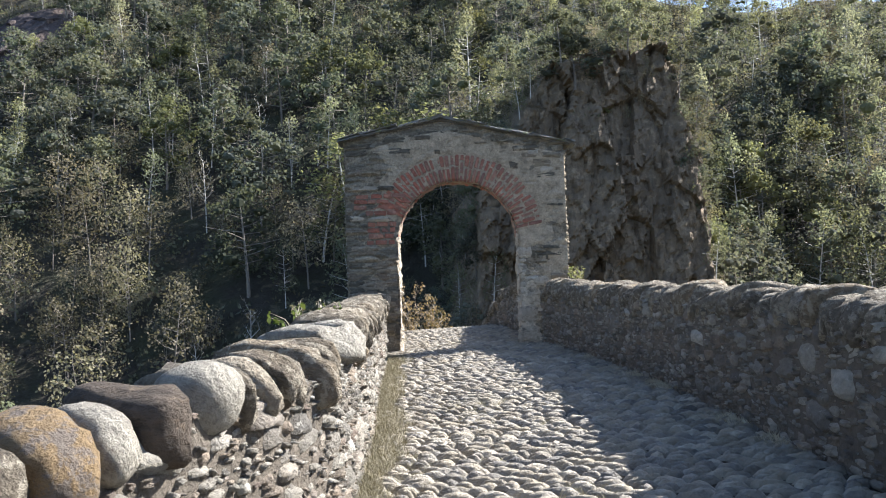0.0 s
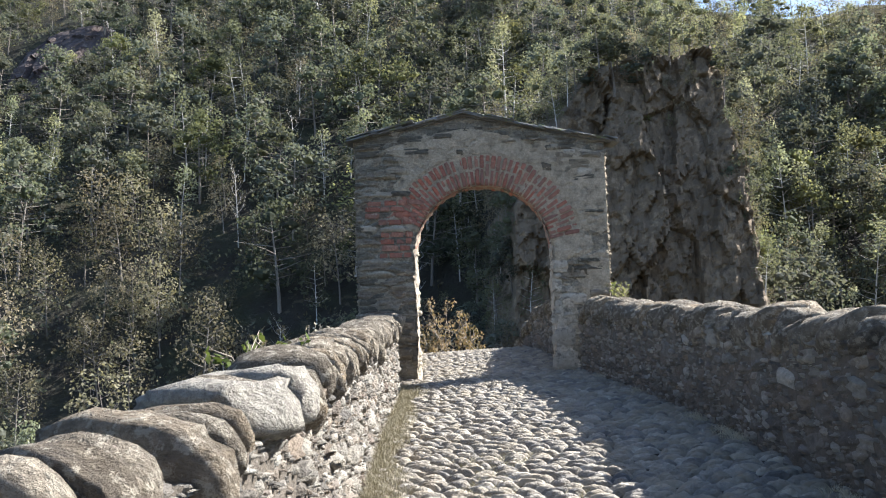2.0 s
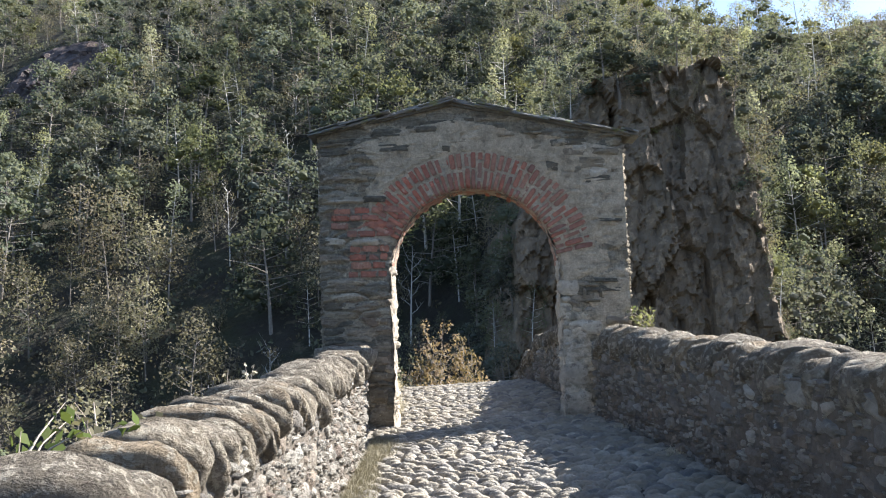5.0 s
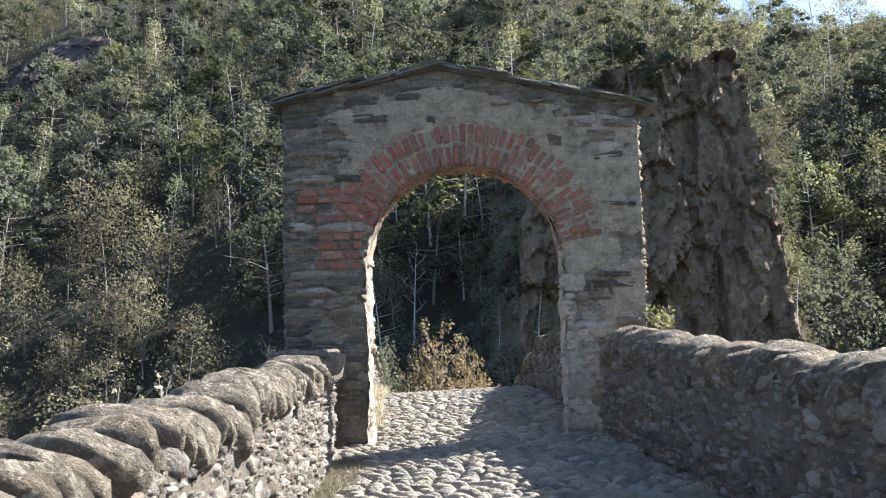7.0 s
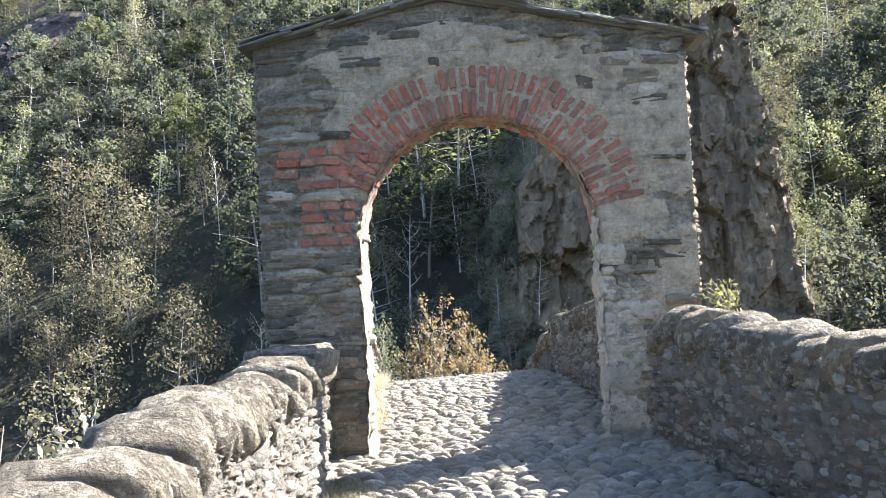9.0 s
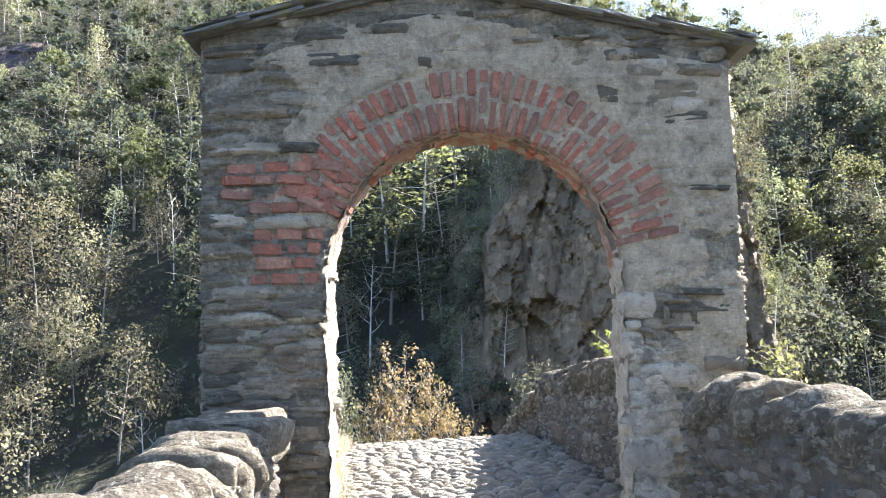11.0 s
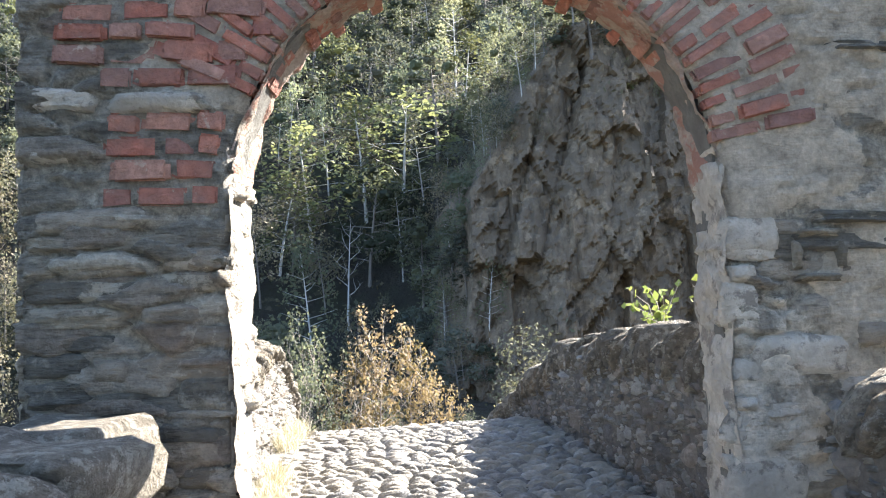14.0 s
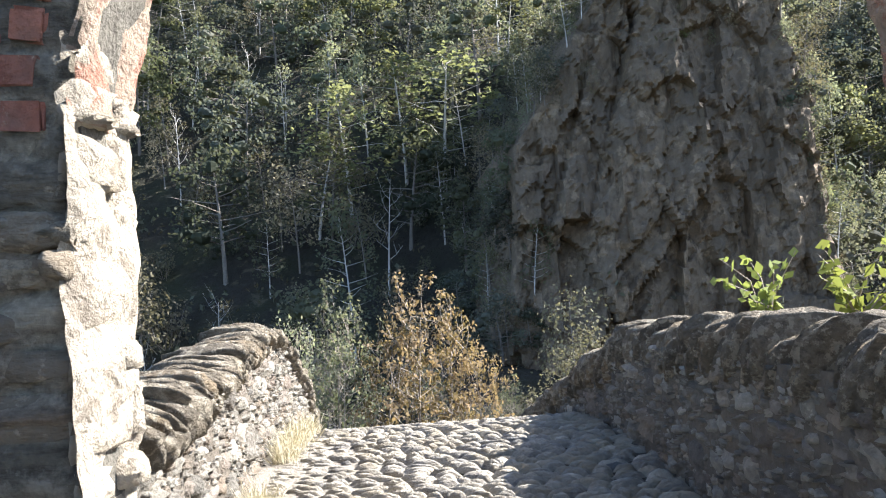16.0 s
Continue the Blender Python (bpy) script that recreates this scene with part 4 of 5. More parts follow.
def build_roof():
    r = random.Random(8)
    verts = []
    for x in (-1.78, 0.03, 2.40):
        for y in (GY0 - 0.03, GY1 + 0.03):
            verts += [(x, y, roof_z(x) - 0.10), (x, y, roof_z(x) - 0.06)]
    faces = []
    for k in (0, 4):
        faces += [(k, k + 4, k + 5, k + 1), (k + 2, k + 3, k + 7, k + 6), (k + 1, k + 5, k + 7, k + 3), (k, k + 2, k + 6, k + 4)]
    faces += [(0, 1, 3, 2), (8, 10, 11, 9)]
    roof = child("roof", mesh_of("roof", verts, faces, M_JOINT, False), gate, "low gabled roof of grey stone slates")
    for side in (-1, 1):
        for layer in range(2):
            x = 0.03
            endx = -1.83 if side < 0 else 2.46
            while (x > endx + 0.05) if side < 0 else (x < endx - 0.05):
                w = r.uniform(0.35, 0.62)
                x2 = max(x - w, endx) if side < 0 else min(x + w, endx)
                xm = (x + x2) / 2
                bm = bmesh.new()
                bmesh.ops.create_cube(bm, size=1.0)
                bmesh.ops.subdivide_edges(bm, edges=bm.edges[:], cuts=3, use_grid_fill=True)
                for v in bm.verts:
                    v.co += noise.noise_vector(v.co * 3 + Vector((xm * 9, layer * 5, side))) * 0.05
                me = bpy.data.meshes.new("roof_slate")
                bm.to_mesh(me)
                bm.free()
                me.materials.append(M_ROOF)
                dz = roof_z(x2) - roof_z(x)
                ang = math.atan2(roof_z(xm + 0.1) - roof_z(xm - 0.1), 0.2)
                th = r.uniform(0.020, 0.034)
                m = Matrix.Translation((xm, (GY0 + GY1) / 2 + r.uniform(-0.03, 0.03), roof_z(xm) - 0.022 - 0.032 * (1 - layer) + r.uniform(-0.012, 0.010))) @ Matrix.Rotation(-ang + radians(side * 2.0 + r.uniform(-1.5, 1.5)), 4, "Y") @ Matrix.Diagonal((abs(x2 - x) + 0.10, GY1 - GY0 + r.uniform(0.10, 0.24), th, 1))
                piece("roof_slate", me, m, roof)
                x = x2


build_roof()

# ---- trees ----
def tube(points, radii, sides=5):
    """A tapered limb along points."""
    verts, faces = [], []
    for k, (p, rad) in enumerate(zip(points, radii)):
        p = Vector(p)
        d = (Vector(points[min(k + 1, len(points) - 1)]) - Vector(points[max(k - 1, 0)])).normalized()
        u = d.cross(Vector((0.3, 1, 0.2))).normalized()
        w = d.cross(u)
        for i in range(sides):
            a = 2 * math.pi * i / sides
            verts.append(p + (u * math.cos(a) + w * math.sin(a)) * rad)
    for k in range(len(points) - 1):
        for i in range(sides):
            j = (i + 1) % sides
            faces.append((k * sides + i, k * sides + j, (k + 1) * sides + j, (k + 1) * sides + i))
    return np.array([tuple(v) for v in verts]), np.array(faces)


def leaf_quads(centres, size, r, droop=0.0, out=None):
    """A small bent four-sided leaf or spray at each place, turned at random."""
    n = len(centres)
    u = r.normal(size=(n, 3))
    u[:, 2] -= droop
    if out is None:
        out = r.normal(size=(n, 3))
    else:
        # leaves face outwards, as they do on a real crown
        out = out / (np.linalg.norm(out, axis=1)[:, None] + 1e-9) + 0.75 * r.normal(size=(n, 3))
        u -= out * (np.sum(u * out, axis=1) / np.sum(out * out, axis=1))[:, None]
    u /= np.linalg.norm(u, axis=1)[:, None] + 1e-9
    w = np.cross(u, out)
    w /= np.linalg.norm(w, axis=1)[:, None] + 1e-9
    s = size * r.uniform(0.6, 1.35, (n, 1))
    a, b = u * s * 0.62, w * s * 0.38
    v = np.stack([centres - a, centres + b, centres + a, centres - b], 1).reshape(-1, 3)
    f = np.arange(n * 4).reshape(-1, 4)
    return v, f


def lump(centre, radii, r):
    """The leafy heart of a clump: an uneven rounded block of 24 faces."""
    verts, index, faces = [], {}, []
    for axis in range(3):
        for sign in (-1, 1):
            grid = {}
            for i in range(3):
                for j in range(3):
                    p = [0, 0, 0]
                    p[axis], p[(axis + 1) % 3], p[(axis + 2) % 3] = sign, i - 1, j - 1
                    key = tuple(p)
                    if key not in index:
                        index[key] = len(verts)
                        d = np.array(p, float) / np.linalg.norm(p)
                        verts.append(centre + d * radii * r.uniform(0.75, 1.2))
                    grid[i, j] = index[key]
            for i in range(2):
                for j in range(2):
                    q = (grid[i, j], grid[i + 1, j], grid[i + 1, j + 1], grid[i, j + 1])
                    faces.append(q if sign > 0 else q[::-1])
    return np.array(verts), np.array(faces)


def clumped_crown(kind, H, tips, top, r):
    """A crown of leafy clumps round the ends of the limbs, with gaps between them."""
    broad = kind == "broad"
    crown = Joined()
    count, leaves = (14, 82) if broad else (13, 58)
    order = r.permutation(len(tips))[:count - 1]
    centres = [tips[k][0] + (tips[k][1] - tips[k][0]) * r.uniform(0.45, 0.95) for k in order] + [np.array(top) - np.array([0, 0, 0.05 * H])]
    for c in centres:
        rad = H * (r.uniform(0.08, 0.165) if broad else r.uniform(0.050, 0.085))
        shape = np.array([1.1, 1.1, 0.8]) * rad if broad else np.array([0.9, 0.9, 1.6]) * rad
        if broad:
            crown.add(lump(c, shape * 0.40, r), np.eye(4))
        d = r.normal(size=(leaves, 3))
        d[:, 2] += 0.35
        d /= np.linalg.norm(d, axis=1)[:, None]
        reach = r.uniform(0.70, 1.18, (leaves, 1))
        crown.add(leaf_quads(c + d * shape * reach, 0.215 if broad else 0.18, r, 0.2 if broad else 0.8, d + np.array([0, 0, 0.25])), np.eye(4))
    return np.concatenate(crown.v), np.concatenate(crown.f)


def tree_arrays(kind, seed):
    """Trunk with limbs, and leaves: two sets of arrays, for a tree about 1 x its height in metres."""
    r = np.random.default_rng(seed)
    H = {"broad": 7.5, "birch": 8.5, "faded": 6.5, "dead": 7.0, "shrub": 3.0, "bush": 3.0}[kind]
    wood = Joined()
    ident = np.eye(4)
    lean = r.normal(size=2) * 0.06
    stem = [(lean[0] * H * (t ** 1.5), lean[1] * H * (t ** 1.5), H * t * 0.94) for t in (0, 0.2, 0.4, 0.6, 0.8, 1.0)]
    rad0 = {"broad": 0.14, "birch": 0.085, "faded": 0.08, "dead": 0.08, "shrub": 0.05, "bush": 0.03}[kind]
    if kind != "shrub":
        wood.add(tube(stem, [rad0 * (1 - 0.85 * t) for t in (0, 0.2, 0.4, 0.6, 0.8, 1.0)]), ident)
    tips = []
    n_limb = {"broad": 22, "birch": 20, "faded": 18, "dead": 12, "shrub": 12, "bush": 34}[kind]
    for k in range(n_limb):
        lo = {"broad": 0.25, "birch": 0.30, "faded": 0.30, "dead": 0.35, "shrub": 0.0, "bush": 0.10}[kind]
        t = lo + (1 - lo) * (k + r.uniform(0, 1)) / n_limb
        base = np.array([np.interp(t, (0, 0.2, 0.4, 0.6, 0.8, 1.0), [s[i] for s in stem]) for i in range(3)])
        if kind == "shrub":
            base = np.array([r.normal() * 0.15, r.normal() * 0.15, 0.0])
        ang = k * 2.4 + r.uniform(-0.5, 0.5)
        f = (t - lo) / (1 - lo)
        if kind == "broad":
            reach, up = H * (0.34 * math.sin(math.pi * min(1, 0.18 + 0.80 * f)) ** 0.7 + 0.02), H * 0.08
        elif kind == "birch":
            reach, up = H * (0.19 * math.sin(math.pi * min(1, 0.2 + 0.78 * f)) + 0.01), H * 0.07
        elif kind == "faded":
            reach, up = H * (0.27 * math.sin(math.pi * min(1, 0.2 + 0.75 * f)) + 0.03), H * 0.13
        elif kind == "dead":
            reach, up = H * (0.16 * (1 - 0.6 * f)), H * 0.12
        elif kind == "bush":
            reach, up = H * (0.34 * math.sin(math.pi * min(1, 0.30 + 0.62 * f)) + 0.03), H * 0.20
        else:
            reach, up = H * r.uniform(0.15, 0.55), H * r.uniform(0.35, 0.95)
        reach *= r.uniform(0.65, 1.25)
        d = np.array([math.cos(ang), math.sin(ang), 0]) * reach
        mid = base + d * 0.5 + np.array([0, 0, up * 0.35])
        tip = base + d + np.array([0, 0, up * r.uniform(0.5, 1.1)])
        rr = rad0 * (0.40 if kind != "shrub" else 0.6) * (1 - 0.5 * f)
        wood.add(tube([tuple(base), tuple(mid), tuple(tip)], [rr, rr * 0.6, rr * 0.2], 3), ident)
        tips.append((mid, tip, reach))
        if kind in ("dead", "faded", "shrub", "bush"):
            for _ in range(3):
                q = mid + (tip - mid) * r.uniform(0, 0.9)
                e = q + r.normal(size=3) * H * 0.05 + np.array([0, 0, H * 0.06])
                wood.add(tube([tuple(q), tuple(e)], [rr * 0.35, rr * 0.12], 3), ident)
    pts, outs = [], []
    extra = []
    if kind == "bush":
        for mid, tip, reach in tips:
            for _ in range(4):
                q = mid + (tip - mid) * r.uniform(0.1, 1.0)
                e = q + r.normal(size=3) * 0.16 + np.array([0, 0, 0.18])
                wood.add(tube([tuple(q), tuple(e)], [0.008, 0.003], 3), ident)
                extra.append(((q + e) / 2, e, 0.1))
        tips = extra
    if kind in ("broad", "birch"):
        return (np.concatenate(wood.v), wood.f), clumped_crown(kind, H, tips, stem[-1], r)
    n_leaf = {"broad": 46, "birch": 36, "faded": 46, "dead": 0, "shrub": 36, "bush": 12}[kind]
    for mid, tip, reach in tips:
        c = mid + (tip - mid) * r.uniform(0.3, 1.1, (n_leaf, 1))
        spread = {"bush": 0.075, "broad": 0.38, "birch": 0.30, "faded": 0.40, "dead": 0.1, "shrub": 0.24}[kind]
        sc = np.array([spread, spread, spread * (0.55 if kind == "broad" else 0.9)])
        p = c + r.normal(size=(n_leaf, 3)) * sc
        pts.append(p)
        away = p - np.array([stem[3][0], stem[3][1], H * 0.5])
        away[:, 2] *= 0.8
        outs.append(0.55 * away / (np.linalg.norm(away, axis=1)[:, None] + 1e-9) + 0.8 * (p - mid) / (np.linalg.norm(p - mid, axis=1)[:, None] + 1e-9) + np.array([0, 0, 0.25]))
    leaf_size = {"bush": 0.075, "broad": 0.28, "birch": 0.23, "faded": 0.17, "dead": 0.1, "shrub": 0.15}[kind]
    leaves = leaf_quads(np.concatenate(pts), leaf_size, r, 0.8 if kind == "birch" else 0.2, np.concatenate(outs)) if n_leaf else None
    return (np.concatenate(wood.v), wood.f), leaves


def limb_mesh(name, wood, material):
    v, fs = wood
    return big_mesh(name, v, np.concatenate(fs), material)


LOOKS = {
    "broad": ("deciduous_tree", M_BARK, M_LEAF, "green broadleaf tree in full leaf on the slope", "tree"),
    "birch": ("birch_tree", M_BIRCH, M_LEAFB, "slender birch with pale trunk and yellow-green leaves", "tree"),
    "faded": ("young_tree", M_BARK, M_LEAFD, "thin tree with sparse faded brownish leaves", "tree"),
    "dead": ("bare_tree", M_BIRCH, None, "leafless pale grey dead tree among the green", "tree"),
    "yellow": ("yellow_tree", M_BARK, M_LEAFY, "bright yellow-green tree among darker woods", "tree"),
    "lime_birch": ("birch_tree", M_BIRCH, M_LEAFY, "full lime-green birch standing out on the slope", "tree"),
    "shrub": ("shrub", M_TWIG, M_LEAFD, "tangled low shrub with small faded leaves", "shrub"),
    "green_shrub": ("shrub", M_TWIG, M_LEAFB, "leafy light green shrub", "shrub"),
    "russet": ("shrub", M_TWIG, M_LEAFO, "tall shrub in russet autumn leaf past the bridge", "shrub"),
}
ARR, PROTO = {}, {}
for kind, n in (("broad", 4), ("birch", 3), ("faded", 3), ("dead", 2), ("shrub", 3), ("bush", 3)):
    ARR[kind] = [tree_arrays(kind, 100 + 17 * i + len(kind)) for i in range(n)]


def tree(look_kind, k, place, scale, turn, fat=1.0):
    """One tree: trunk and crown under an empty at its foot."""
    shape = {"yellow": "broad", "lime_birch": "birch", "russet": "bush", "green_shrub": "bush"}.get(look_kind, look_kind)
    k = k % len(ARR[shape])
    m = pose(*place, 0, 0, turn) @ Matrix.Diagonal((scale * fat, scale * fat, scale, 1))
    if (look_kind, k) not in PROTO:
        name, bark, leaf, label, cat = LOOKS[look_kind]
        wood, leaves = ARR[shape][k]
        PROTO[look_kind, k] = (limb_mesh("trunk", wood, bark), big_mesh("crown", leaves[0], leaves[1], leaf, False) if leaf else None)
    name, bark, leaf, label, cat = LOOKS[look_kind]
    ob = base_empty(name, place)
    tagged(ob, label, cat, group="woods on the slope")
    ob.matrix_basis = m
    trunk, crown = PROTO[look_kind, k]
    child("trunk" if cat == "tree" else "brushwood", trunk, ob)
    if crown:
        child("crown", crown, ob)
    return ob


def build_woods():
    r = random.Random(12)
    things = 0
    bulk = {}
    spots = []
    z = -9.0
    while z < 64:
        for i in range(48):
            x = -84 + 3.35 * i + r.uniform(-1.5, 1.5)
            zz = z + r.uniform(-1.3, 1.3)
            if zz > ridge_z(x) + 0.3 or cliff_mask(x, zz) > 0.42 or in_outcrop(x, zz + 3):
                continue
            y = min(hill_y(x, zz), cliff_y(x, zz) + 0.3 if -3 < x < 24 and zz < 24 else 1e9)
            if zz < -4:
                y -= (-4 - zz) * 1.3
            if x > 0.54 * y + 2 or x < -0.61 * y - 3 or zz > 0.405 * y or (x > 3 and zz < -3.5):
                continue
            spots.append((x, y, zz))
        z += 3.45 + 0.03 * max(0, z)
    for i in range(14):
        for j in range(12):
            x, zz = 18 + 3.0 * i + r.uniform(-1.4, 1.4), -3 + 2.7 * j + r.uniform(-1.2, 1.2)
            y = hill_y(x, zz)
            if cliff_mask(x, zz) < 0.3 and zz < ridge_z(x) and abs(x) < 0.54 * y + 2:
                spots.append((x, y, zz))
    r.shuffle(spots)
    for x, y, z in spots:
        p = r.random()
        if x < -2 and z < 9:
            kind = "faded" if p < 0.60 else "broad" if p < 0.72 else "birch" if p < 0.78 else "shrub" if p < 0.97 else "dead"
        # more pale birches on the right, their light colour standing in for glare haze
        elif x > 12 and z < 14:
            kind = "broad" if p < 0.25 else "faded" if p < 0.50 else "birch" if p < 0.86 else "yellow" if p < 0.92 else "shrub"
        elif x > 8:
            kind = "broad" if p < 0.22 else "birch" if p < 0.66 else "yellow" if p < 0.72 else "faded"
        elif -13 < x < 6 and 3 < z < 14:
            kind = "birch" if p < 0.55 else "faded" if p < 0.80 else "broad"
        else:
            kind = "broad" if p < 0.62 else "birch" if p < 0.80 else "faded" if p < 0.95 else "dead" if p < 0.97 else "yellow"
        s = r.uniform(0.6, 1.12) * (1.25 if kind == "shrub" else 1.15 if kind == "broad" else 1.0)
        if cliff_mask(x, z) > 0.02 or -1 < x < 3 and z < 6:
            s *= 0.6
        if -6 < x < 6 and z < -3:
            s *= 0.5
        turn = r.uniform(0, 360)
        place = (x, y, z - 0.3)
        shape = {"yellow": "broad"}.get(kind, kind)
        if things < 290:
            tree(kind, r.randrange(4), place, s, turn)
            things += 1
        else:
            bulk.setdefault(kind, []).append((shape, r.randrange(len(ARR[shape])), np.array(pose(*place, 0, 0, turn) @ Matrix.Scale(s, 4))))
    groves = {}
    for i, (kind, rows) in enumerate((kind, all_rows[k::8]) for kind, all_rows in bulk.items() for k in range(8)):
        name, bark, leaf, label, cat = LOOKS[kind]
        if not rows:
            continue
        if kind not in groves:
            groves[kind] = tagged(base_empty("woodland"), "dense woodland, " + label, "woods", kind="stuff")
        grove = groves[kind]
        tv, tf, tn, lv, lf, ln = [], [], 0, [], [], 0
        for shape, k, m in rows:
            (wv, wf), leaves = ARR[shape][k]
            tv.append(wv @ m[:3, :3].T + m[:3, 3])
            tf.append(np.concatenate(wf) + tn)
            tn += len(wv)
            if leaf:
                lv.append(leaves[0] @ m[:3, :3].T + m[:3, 3])
                lf.append(leaves[1] + ln)
                ln += len(leaves[0])
        child("trunks", big_mesh("trunks", np.concatenate(tv), np.concatenate(tf), bark), grove, kind="stuff")
        if lv:
            child("crowns", big_mesh("crowns", np.concatenate(lv), np.concatenate(lf), leaf, False), grove, kind="stuff")
    # undergrowth
    g = np.random.default_rng(4)
    for name, mat, count, size, label in (("undergrowth", M_LEAF, 14000, 0.34, "dark green undergrowth covering the slope"), ("dry_undergrowth", M_LEAFD, 12000, 0.28, "faded brown undergrowth on the slope")):
        pts = []
        while len(pts) < count:
            x, z = g.uniform(-70, 58), g.uniform(-9, 48)
            if noise.noise((x * 0.2, z * 0.25, len(name))) < -0.05:
                continue
            if z > ridge_z(x) or cliff_mask(x, z) > 0.45 and (g.uniform() > 0.22 or noise.noise((x * 0.4, z * 0.3, 40)) < 0.12):
                continue
            y = min(hill_y(x, z), cliff_y(x, z) + 0.2 if -3 < x < 24 and z < 24 else 1e9) - (max(0, -4 - z) * 1.3)
            for _ in range(8):
                pts.append((x + g.normal() * 0.5, y + g.normal() * 0.5 - 0.4, z + abs(g.normal()) * 0.5))
        v, f = leaf_quads(np.array(pts), size, g)
        ob = new(name, big_mesh(name, v, f, mat, False))
        tagged(ob, label, "undergrowth", kind="stuff")


build_woods()
# trees on top of the rock, yellow tree on the slope, shrubs beyond the far end of the bridge
for kind, k, place, s, turn, fat in (
    ("broad", 0, (8.9, cliff_y(8.9, 15.6) - 0.2, 14.6), 0.52, 20, 1.7), ("broad", 1, (8.6, cliff_y(8.6, 15.0) + 0.4, 14.8), 0.42, 90, 1.4),
    ("yellow", 0, (-27.5, 84, 17.0), 0.75, 0, 0.9),
    ("lime_birch", 0, (-4.4, hill_y(-4.4, 9.0) - 0.5, 7.8), 1.20, 40, 1.5), ("lime_birch", 1, (-1.6, hill_y(-1.6, 8.0) - 0.5, 6.8), 1.20, 90, 1.8), ("lime_birch", 2, (-8.2, hill_y(-8.2, 6.5) - 0.5, 5.3), 1.15, 10, 1.7),
    ("lime_birch", 1, (-10.2, hill_y(-10.2, 5.0) - 0.5, 3.8), 0.95, 200, 1.6), ("lime_birch", 2, (3.2, hill_y(3.2, 16.0) - 0.3, 15.2), 0.85, 60, 1.3),
    ("dead", 0, (-19.5, hill_y(-19.5, 24) - 0.3, 23.2), 1.0, 0, 1.0), ("dead", 1, (-14.5, hill_y(-14.5, 14) - 0.3, 13.2), 0.8, 50, 1.0), ("dead", 0, (-21, hill_y(-21, 8) - 0.3, 7.2), 1.1, 120, 0.7),
    ("yellow", 1, (10.7, cliff_y(10.7, 13.0) + 0.1, 12.6), 0.30, 0, 1.0),
    ("russet", 0, (-1.6, 37.5, -3.9), 1.62, 0, 0.9), ("russet", 1, (-0.7, 38.4, -3.9), 1.40, 80, 0.8), ("russet", 2, (-2.5, 37.2, -3.9), 1.28, 200, 0.8), ("russet", 2, (0.3, 37.4, -3.9), 1.1, 20, 0.8),
    ("green_shrub", 0, (-4.1, 38.8, -3.9), 1.62, 30, 0.75), ("green_shrub", 1, (-3.6, 36.5, -3.9), 1.3, 110, 0.75), ("green_shrub", 2, (-5.2, 37.0, -3.9), 1.35, 110, 0.75),
):
    tree(kind, k, place, s, turn, fat)

# trees along the skyline
crest = random.Random(21)
for i in range(58):
    x = 12 + 0.85 * i + crest.uniform(-0.5, 0.5)
    z = ridge_z(x) - crest.uniform(1.6, 6.0)
    tree(crest.choice(("birch", "broad", "birch", "faded", "yellow")), crest.randrange(4), (x, hill_y(x, z), z - 0.4), crest.uniform(0.32, 0.55), crest.uniform(0, 360), 1.3)

bank = random.Random(5)
for _ in range(34):
    tree(bank.choice(("green_shrub", "shrub", "faded")), bank.randrange(3), (bank.uniform(-7, 8), bank.uniform(41, 49.5), -4.1), bank.uniform(0.35, 0.8), bank.uniform(0, 360))
# bushes at the foot and on the ledges of the rock
ledge = random.Random(77)
for _ in range(46):
    x, z = ledge.uniform(-3.5, 3.2), ledge.uniform(-4, 15)
    x += 0.35 * max(0, z - 8)
    tree(ledge.choice(("green_shrub", "shrub", "broad", "broad", "birch")), ledge.randrange(3), (x, min(hill_y(x, z), cliff_y(x, z) + 0.2), z - 0.3), ledge.uniform(0.28, 0.52), ledge.uniform(0, 360))
for _ in range(26):
    x, z = ledge.uniform(1, 18.5), ledge.uniform(3, 19)
    if cliff_mask(x, z) > 0.5 and (z > 9 or x > 11):
        tree(ledge.choice(("green_shrub", "shrub", "shrub", "faded")), ledge.randrange(3), (x, cliff_y(x, z) + 0.15, z), ledge.uniform(0.22, 0.5), ledge.uniform(0, 360))

# shrubs along the crest of the rock
for i in range(60):
    x = 3.0 + 0.28 * i + ledge.uniform(-0.3, 0.3)
    z = 22.0
    while cliff_mask(x, z) < 0.4 + 0.3 * (i % 3) and z > 6:
        z -= 0.2
    tree(ledge.choice(("broad", "birch", "shrub", "faded", "broad")), ledge.randrange(3), (x, cliff_y(x, z) + 0.2, z - 0.4), ledge.uniform(0.3, 0.62), ledge.uniform(0, 360))

# and down its sides
for i in range(44):
    z = -3.5 + 0.45 * i
    x = -6.0
    while cliff_mask(x, z) < 0.25 + 0.3 * (i % 3) and x < 14:
        x += 0.2
    tree(ledge.choice(("broad", "shrub", "green_shrub", "faded", "green_shrub")), ledge.randrange(3), (x, cliff_y(x, z) - 0.1, z - 0.5), ledge.uniform(0.3, 0.6), ledge.uniform(0, 360))
for i in range(34):
    z = -1.0 + 0.6 * i
    x = 22.0
    while cliff_mask(x, z) < 0.35 + 0.3 * (i % 3) and x > 9:
        x -= 0.2
    tree(ledge.choice(("broad", "birch", "shrub", "faded", "green_shrub")), ledge.randrange(3), (x, cliff_y(x, z) + 0.1, z - 0.5), ledge.uniform(0.28, 0.55), ledge.uniform(0, 360))

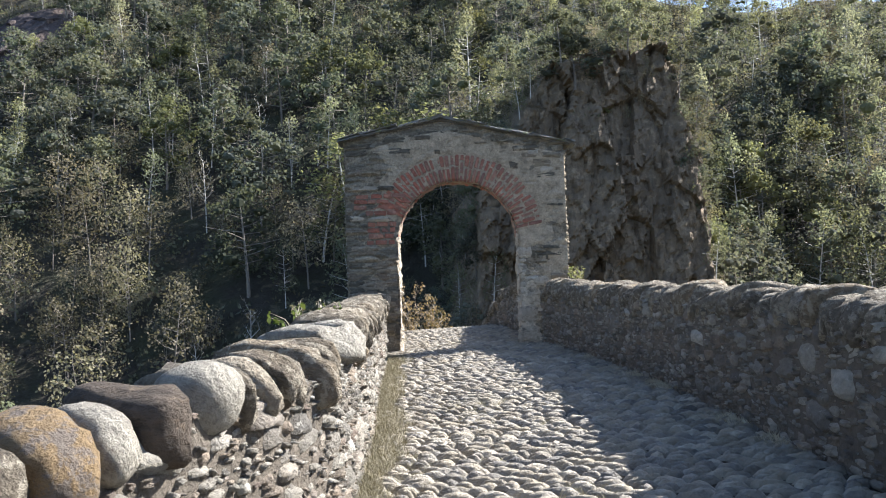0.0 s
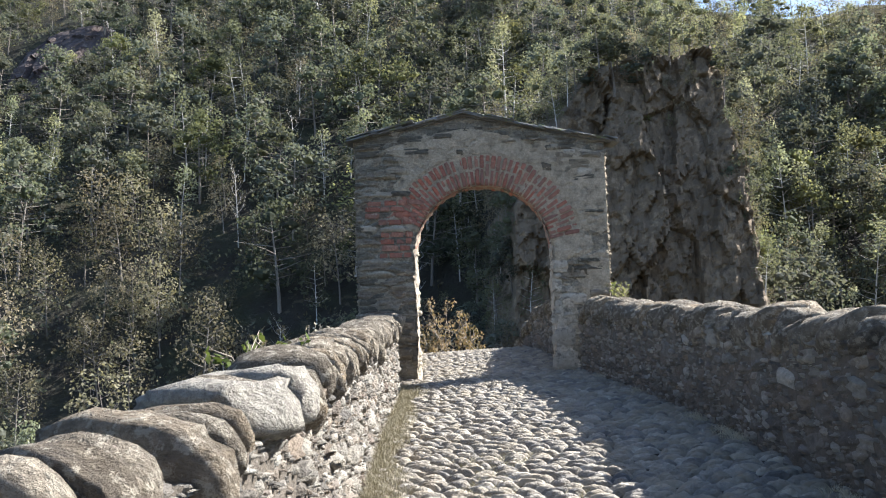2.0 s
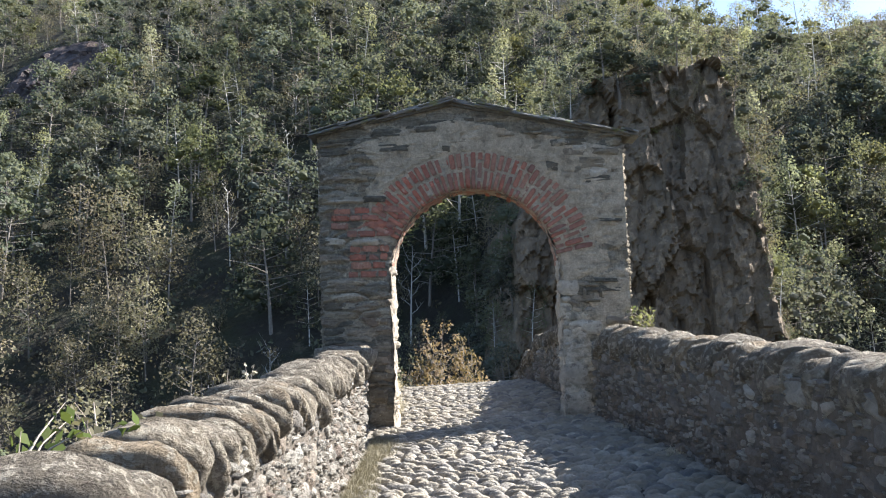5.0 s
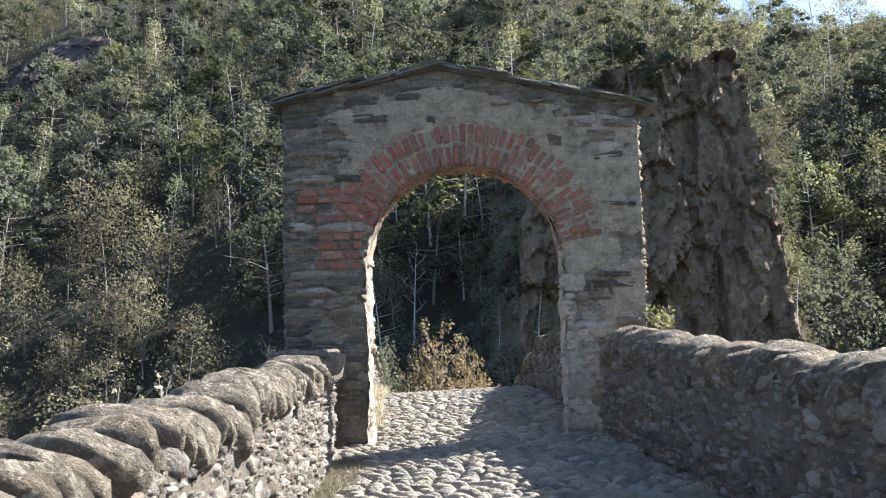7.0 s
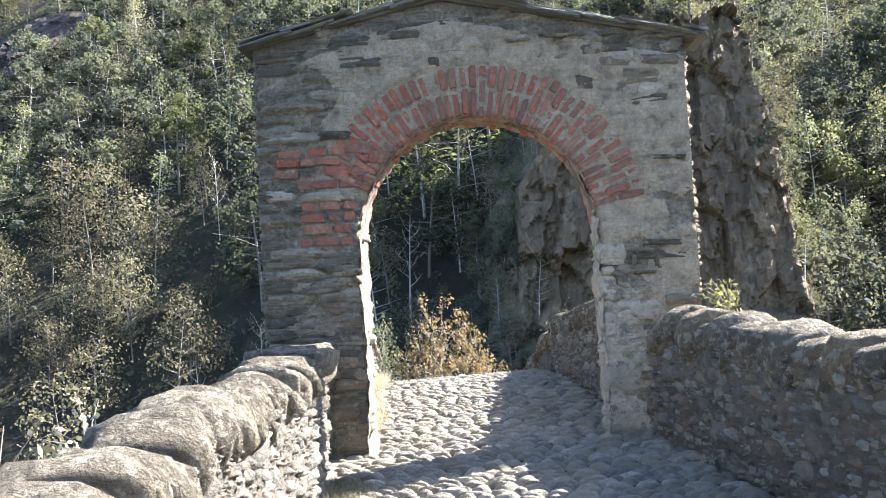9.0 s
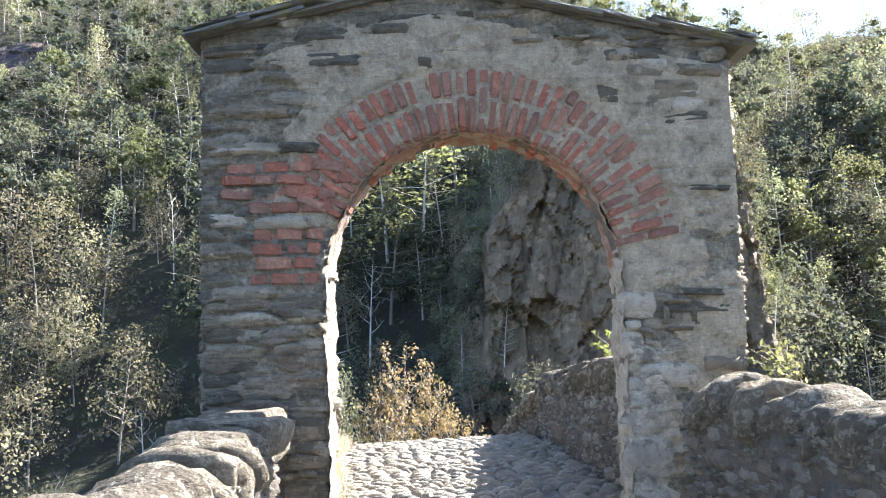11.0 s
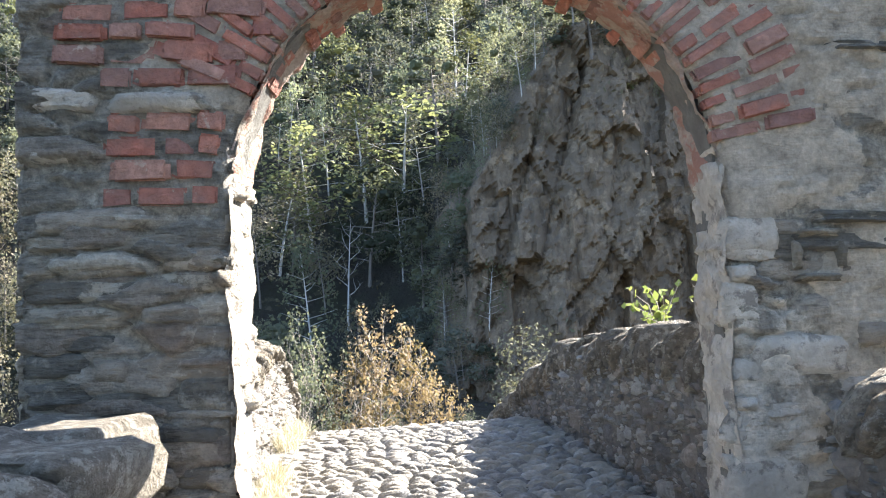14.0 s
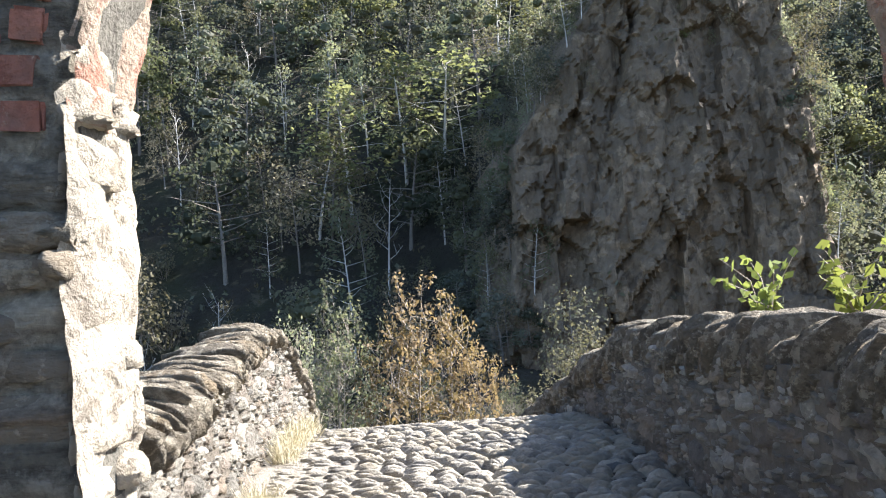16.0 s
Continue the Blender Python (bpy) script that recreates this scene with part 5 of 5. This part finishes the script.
# ---- grass and weeds on the bridge ----
def blades(name, spots, height, width, material, label, seed, spread=0.4):
    g = np.random.default_rng(seed)
    p = np.array(spots)
    n = len(p)
    h = height * g.uniform(0.45, 1.2, (n, 1))
    bend = g.normal(size=(n, 3)) * spread
    bend[:, 2] = 1
    bend /= np.linalg.norm(bend, axis=1)[:, None]
    side = np.cross(bend, g.normal(size=(n, 3)))
    side /= np.linalg.norm(side, axis=1)[:, None]
    side *= width * g.uniform(0.6, 1.3, (n, 1))
    mid = p + bend * h * 0.55
    tip = p + bend * h + g.normal(size=(n, 3)) * h * 0.22 - np.array([0, 0, 0.12]) * h
    v = np.stack([p - side, p + side, mid + side * 0.7, mid - side * 0.7, tip - side * 0.1, tip + side * 0.1], 1).reshape(-1, 3)
    k = np.arange(n)[:, None] * 6
    f = np.concatenate([k + np.array([0, 1, 2, 3]), k + np.array([3, 2, 5, 4])])
    ob = new(name, big_mesh(name, v, f, material, False))
    return tagged(ob, label, "grass", kind="stuff")


def build_grass():
    g = np.random.default_rng(9)
    spots = []
    while len(spots) < 15000:
        y = g.uniform(2, 14.5)
        d = abs(g.normal()) * 0.16
        if noise.noise((y * 0.9, 2, 0)) * 0.6 + 0.45 < d * 1.6:
            continue
        x = left_x(y) + 0.02 + d
        spots.append((x, y, path_z(x, y) - 0.01))
    blades("dry_grass", spots, 0.085, 0.0022, M_STRAW, "straw-coloured dry grass at the foot of the parapet", 1, 0.6)
    spots = []
    while len(spots) < 3500:
        y = g.uniform(16.1, 21.5)
        d = abs(g.normal()) * 0.09
        if noise.noise((y * 0.8, 7, 0)) < -0.1:
            continue
        x = left_x(y) + 0.06 + d
        spots.append((x, y, path_z(x, y) - 0.01))
    blades("dry_grass", spots, 0.20, 0.0030, M_STRAW, "long dry grass at the foot of the far parapet", 2, 0.45)
    spots = []
    while len(spots) < 7000:
        x, y = g.uniform(-1.2, 1.5), g.uniform(2.0, 9.5)
        if x > left_x(y) and noise.noise((x * 1.6, y * 0.9, 12)) > 0.05 + 0.22 * (x - left_x(y)) / 1.6:
            spots.append((x, y, path_z(x, y) - 0.045))
    blades("dry_grass", spots, 0.055, 0.0022, M_STRAW, "wisps of dry grass between the cobbles", 4, 0.8)
    spots = []
    while len(spots) < 1600:
        y = g.uniform(3, 15)
        x = right_x(y) - abs(g.normal()) * 0.06
        if noise.noise((y * 1.3, 3, 0)) > 0.1:
            spots.append((x, y, path_z(x, y) - 0.01))
    blades("dry_grass", spots, 0.07, 0.0025, M_STRAW, "short dry grass at the foot of the shaded parapet", 3, 0.6)


build_grass()


def weed(name, place, height, n_stem, leaf_n, leaf_size, material, label, seed, spread=0.5):
    """A small plant: bent stems with leaves along them."""
    g = np.random.default_rng(seed)
    ob = tagged(base_empty(name, place), label, "plant")
    wood, pts = Joined(), []
    for _ in range(n_stem):
        d = np.array([g.normal() * spread, g.normal() * spread, 1.0])
        d *= height * g.uniform(0.5, 1.05) / np.linalg.norm(d)
        a, b, c = np.array([g.normal() * 0.03, g.normal() * 0.03, -0.03]), d * 0.55, d + np.array([d[0] * 0.3, d[1] * 0.3, -0.12 * height])
        wood.add(tube([tuple(a), tuple(b), tuple(c)], [0.006, 0.004, 0.0015], 4), np.eye(4))
        for t in g.uniform(0.15, 1.0, leaf_n):
            q = (1 - t) ** 2 * a + 2 * t * (1 - t) * b + t * t * c
            pts.append(q + g.normal(size=3) * leaf_size * 0.35)
    child("brushwood", big_mesh("brushwood", np.concatenate(wood.v), np.concatenate(wood.f), M_TWIG), ob)
    v, f = leaf_quads(np.array(pts), leaf_size, g, 0.3)
    child("leaves", big_mesh("leaves", v, f, material, False), ob)
    return ob


weed("weed", (2.45, 15.15, 1.58), 0.42, 13, 12, 0.045, M_LEAFY, "yellow-green weed growing from the coping beside the gate", 1, 0.40)
weed("weed", (1.98, 18.6, 1.66), 0.55, 9, 14, 0.06, M_WEED, "leafy green weed behind the far parapet", 2, 0.6)
weed("weed", (2.30, 18.2, 1.70), 0.55, 11, 14, 0.065, M_WEED, "leafy green weed behind the far parapet", 3, 0.6)
weed("weed", (2.45, 17.5, 1.70), 0.50, 11, 14, 0.065, M_WEED, "leafy green weed behind the far parapet", 4, 0.6)
weed("weed", (-1.28, 7.4, 1.16), 0.45, 8, 10, 0.05, M_WEED, "small weed growing outside the parapet", 5, 0.6)
weed("weed", (-1.32, 8.1, 1.20), 0.40, 7, 10, 0.05, M_LEAFD, "small faded weed growing outside the parapet", 6, 0.6)

weed("weed", (-1.62, 10.9, 1.12), 0.42, 6, 8, 0.045, M_STRAW, "dry seeding weed outside the parapet", 7, 0.35)
weed("weed", (-1.70, 11.8, 1.15), 0.38, 6, 8, 0.04, M_STRAW, "dry seeding weed outside the parapet", 8, 0.4)
weed("weed", (2.38, 14.9, 1.62), 0.25, 6, 9, 0.04, M_LEAFY, "small yellow weed on the coping beside the gate", 9, 0.5)

# ---- pieces ----
build_cobbles()
build_bricks()
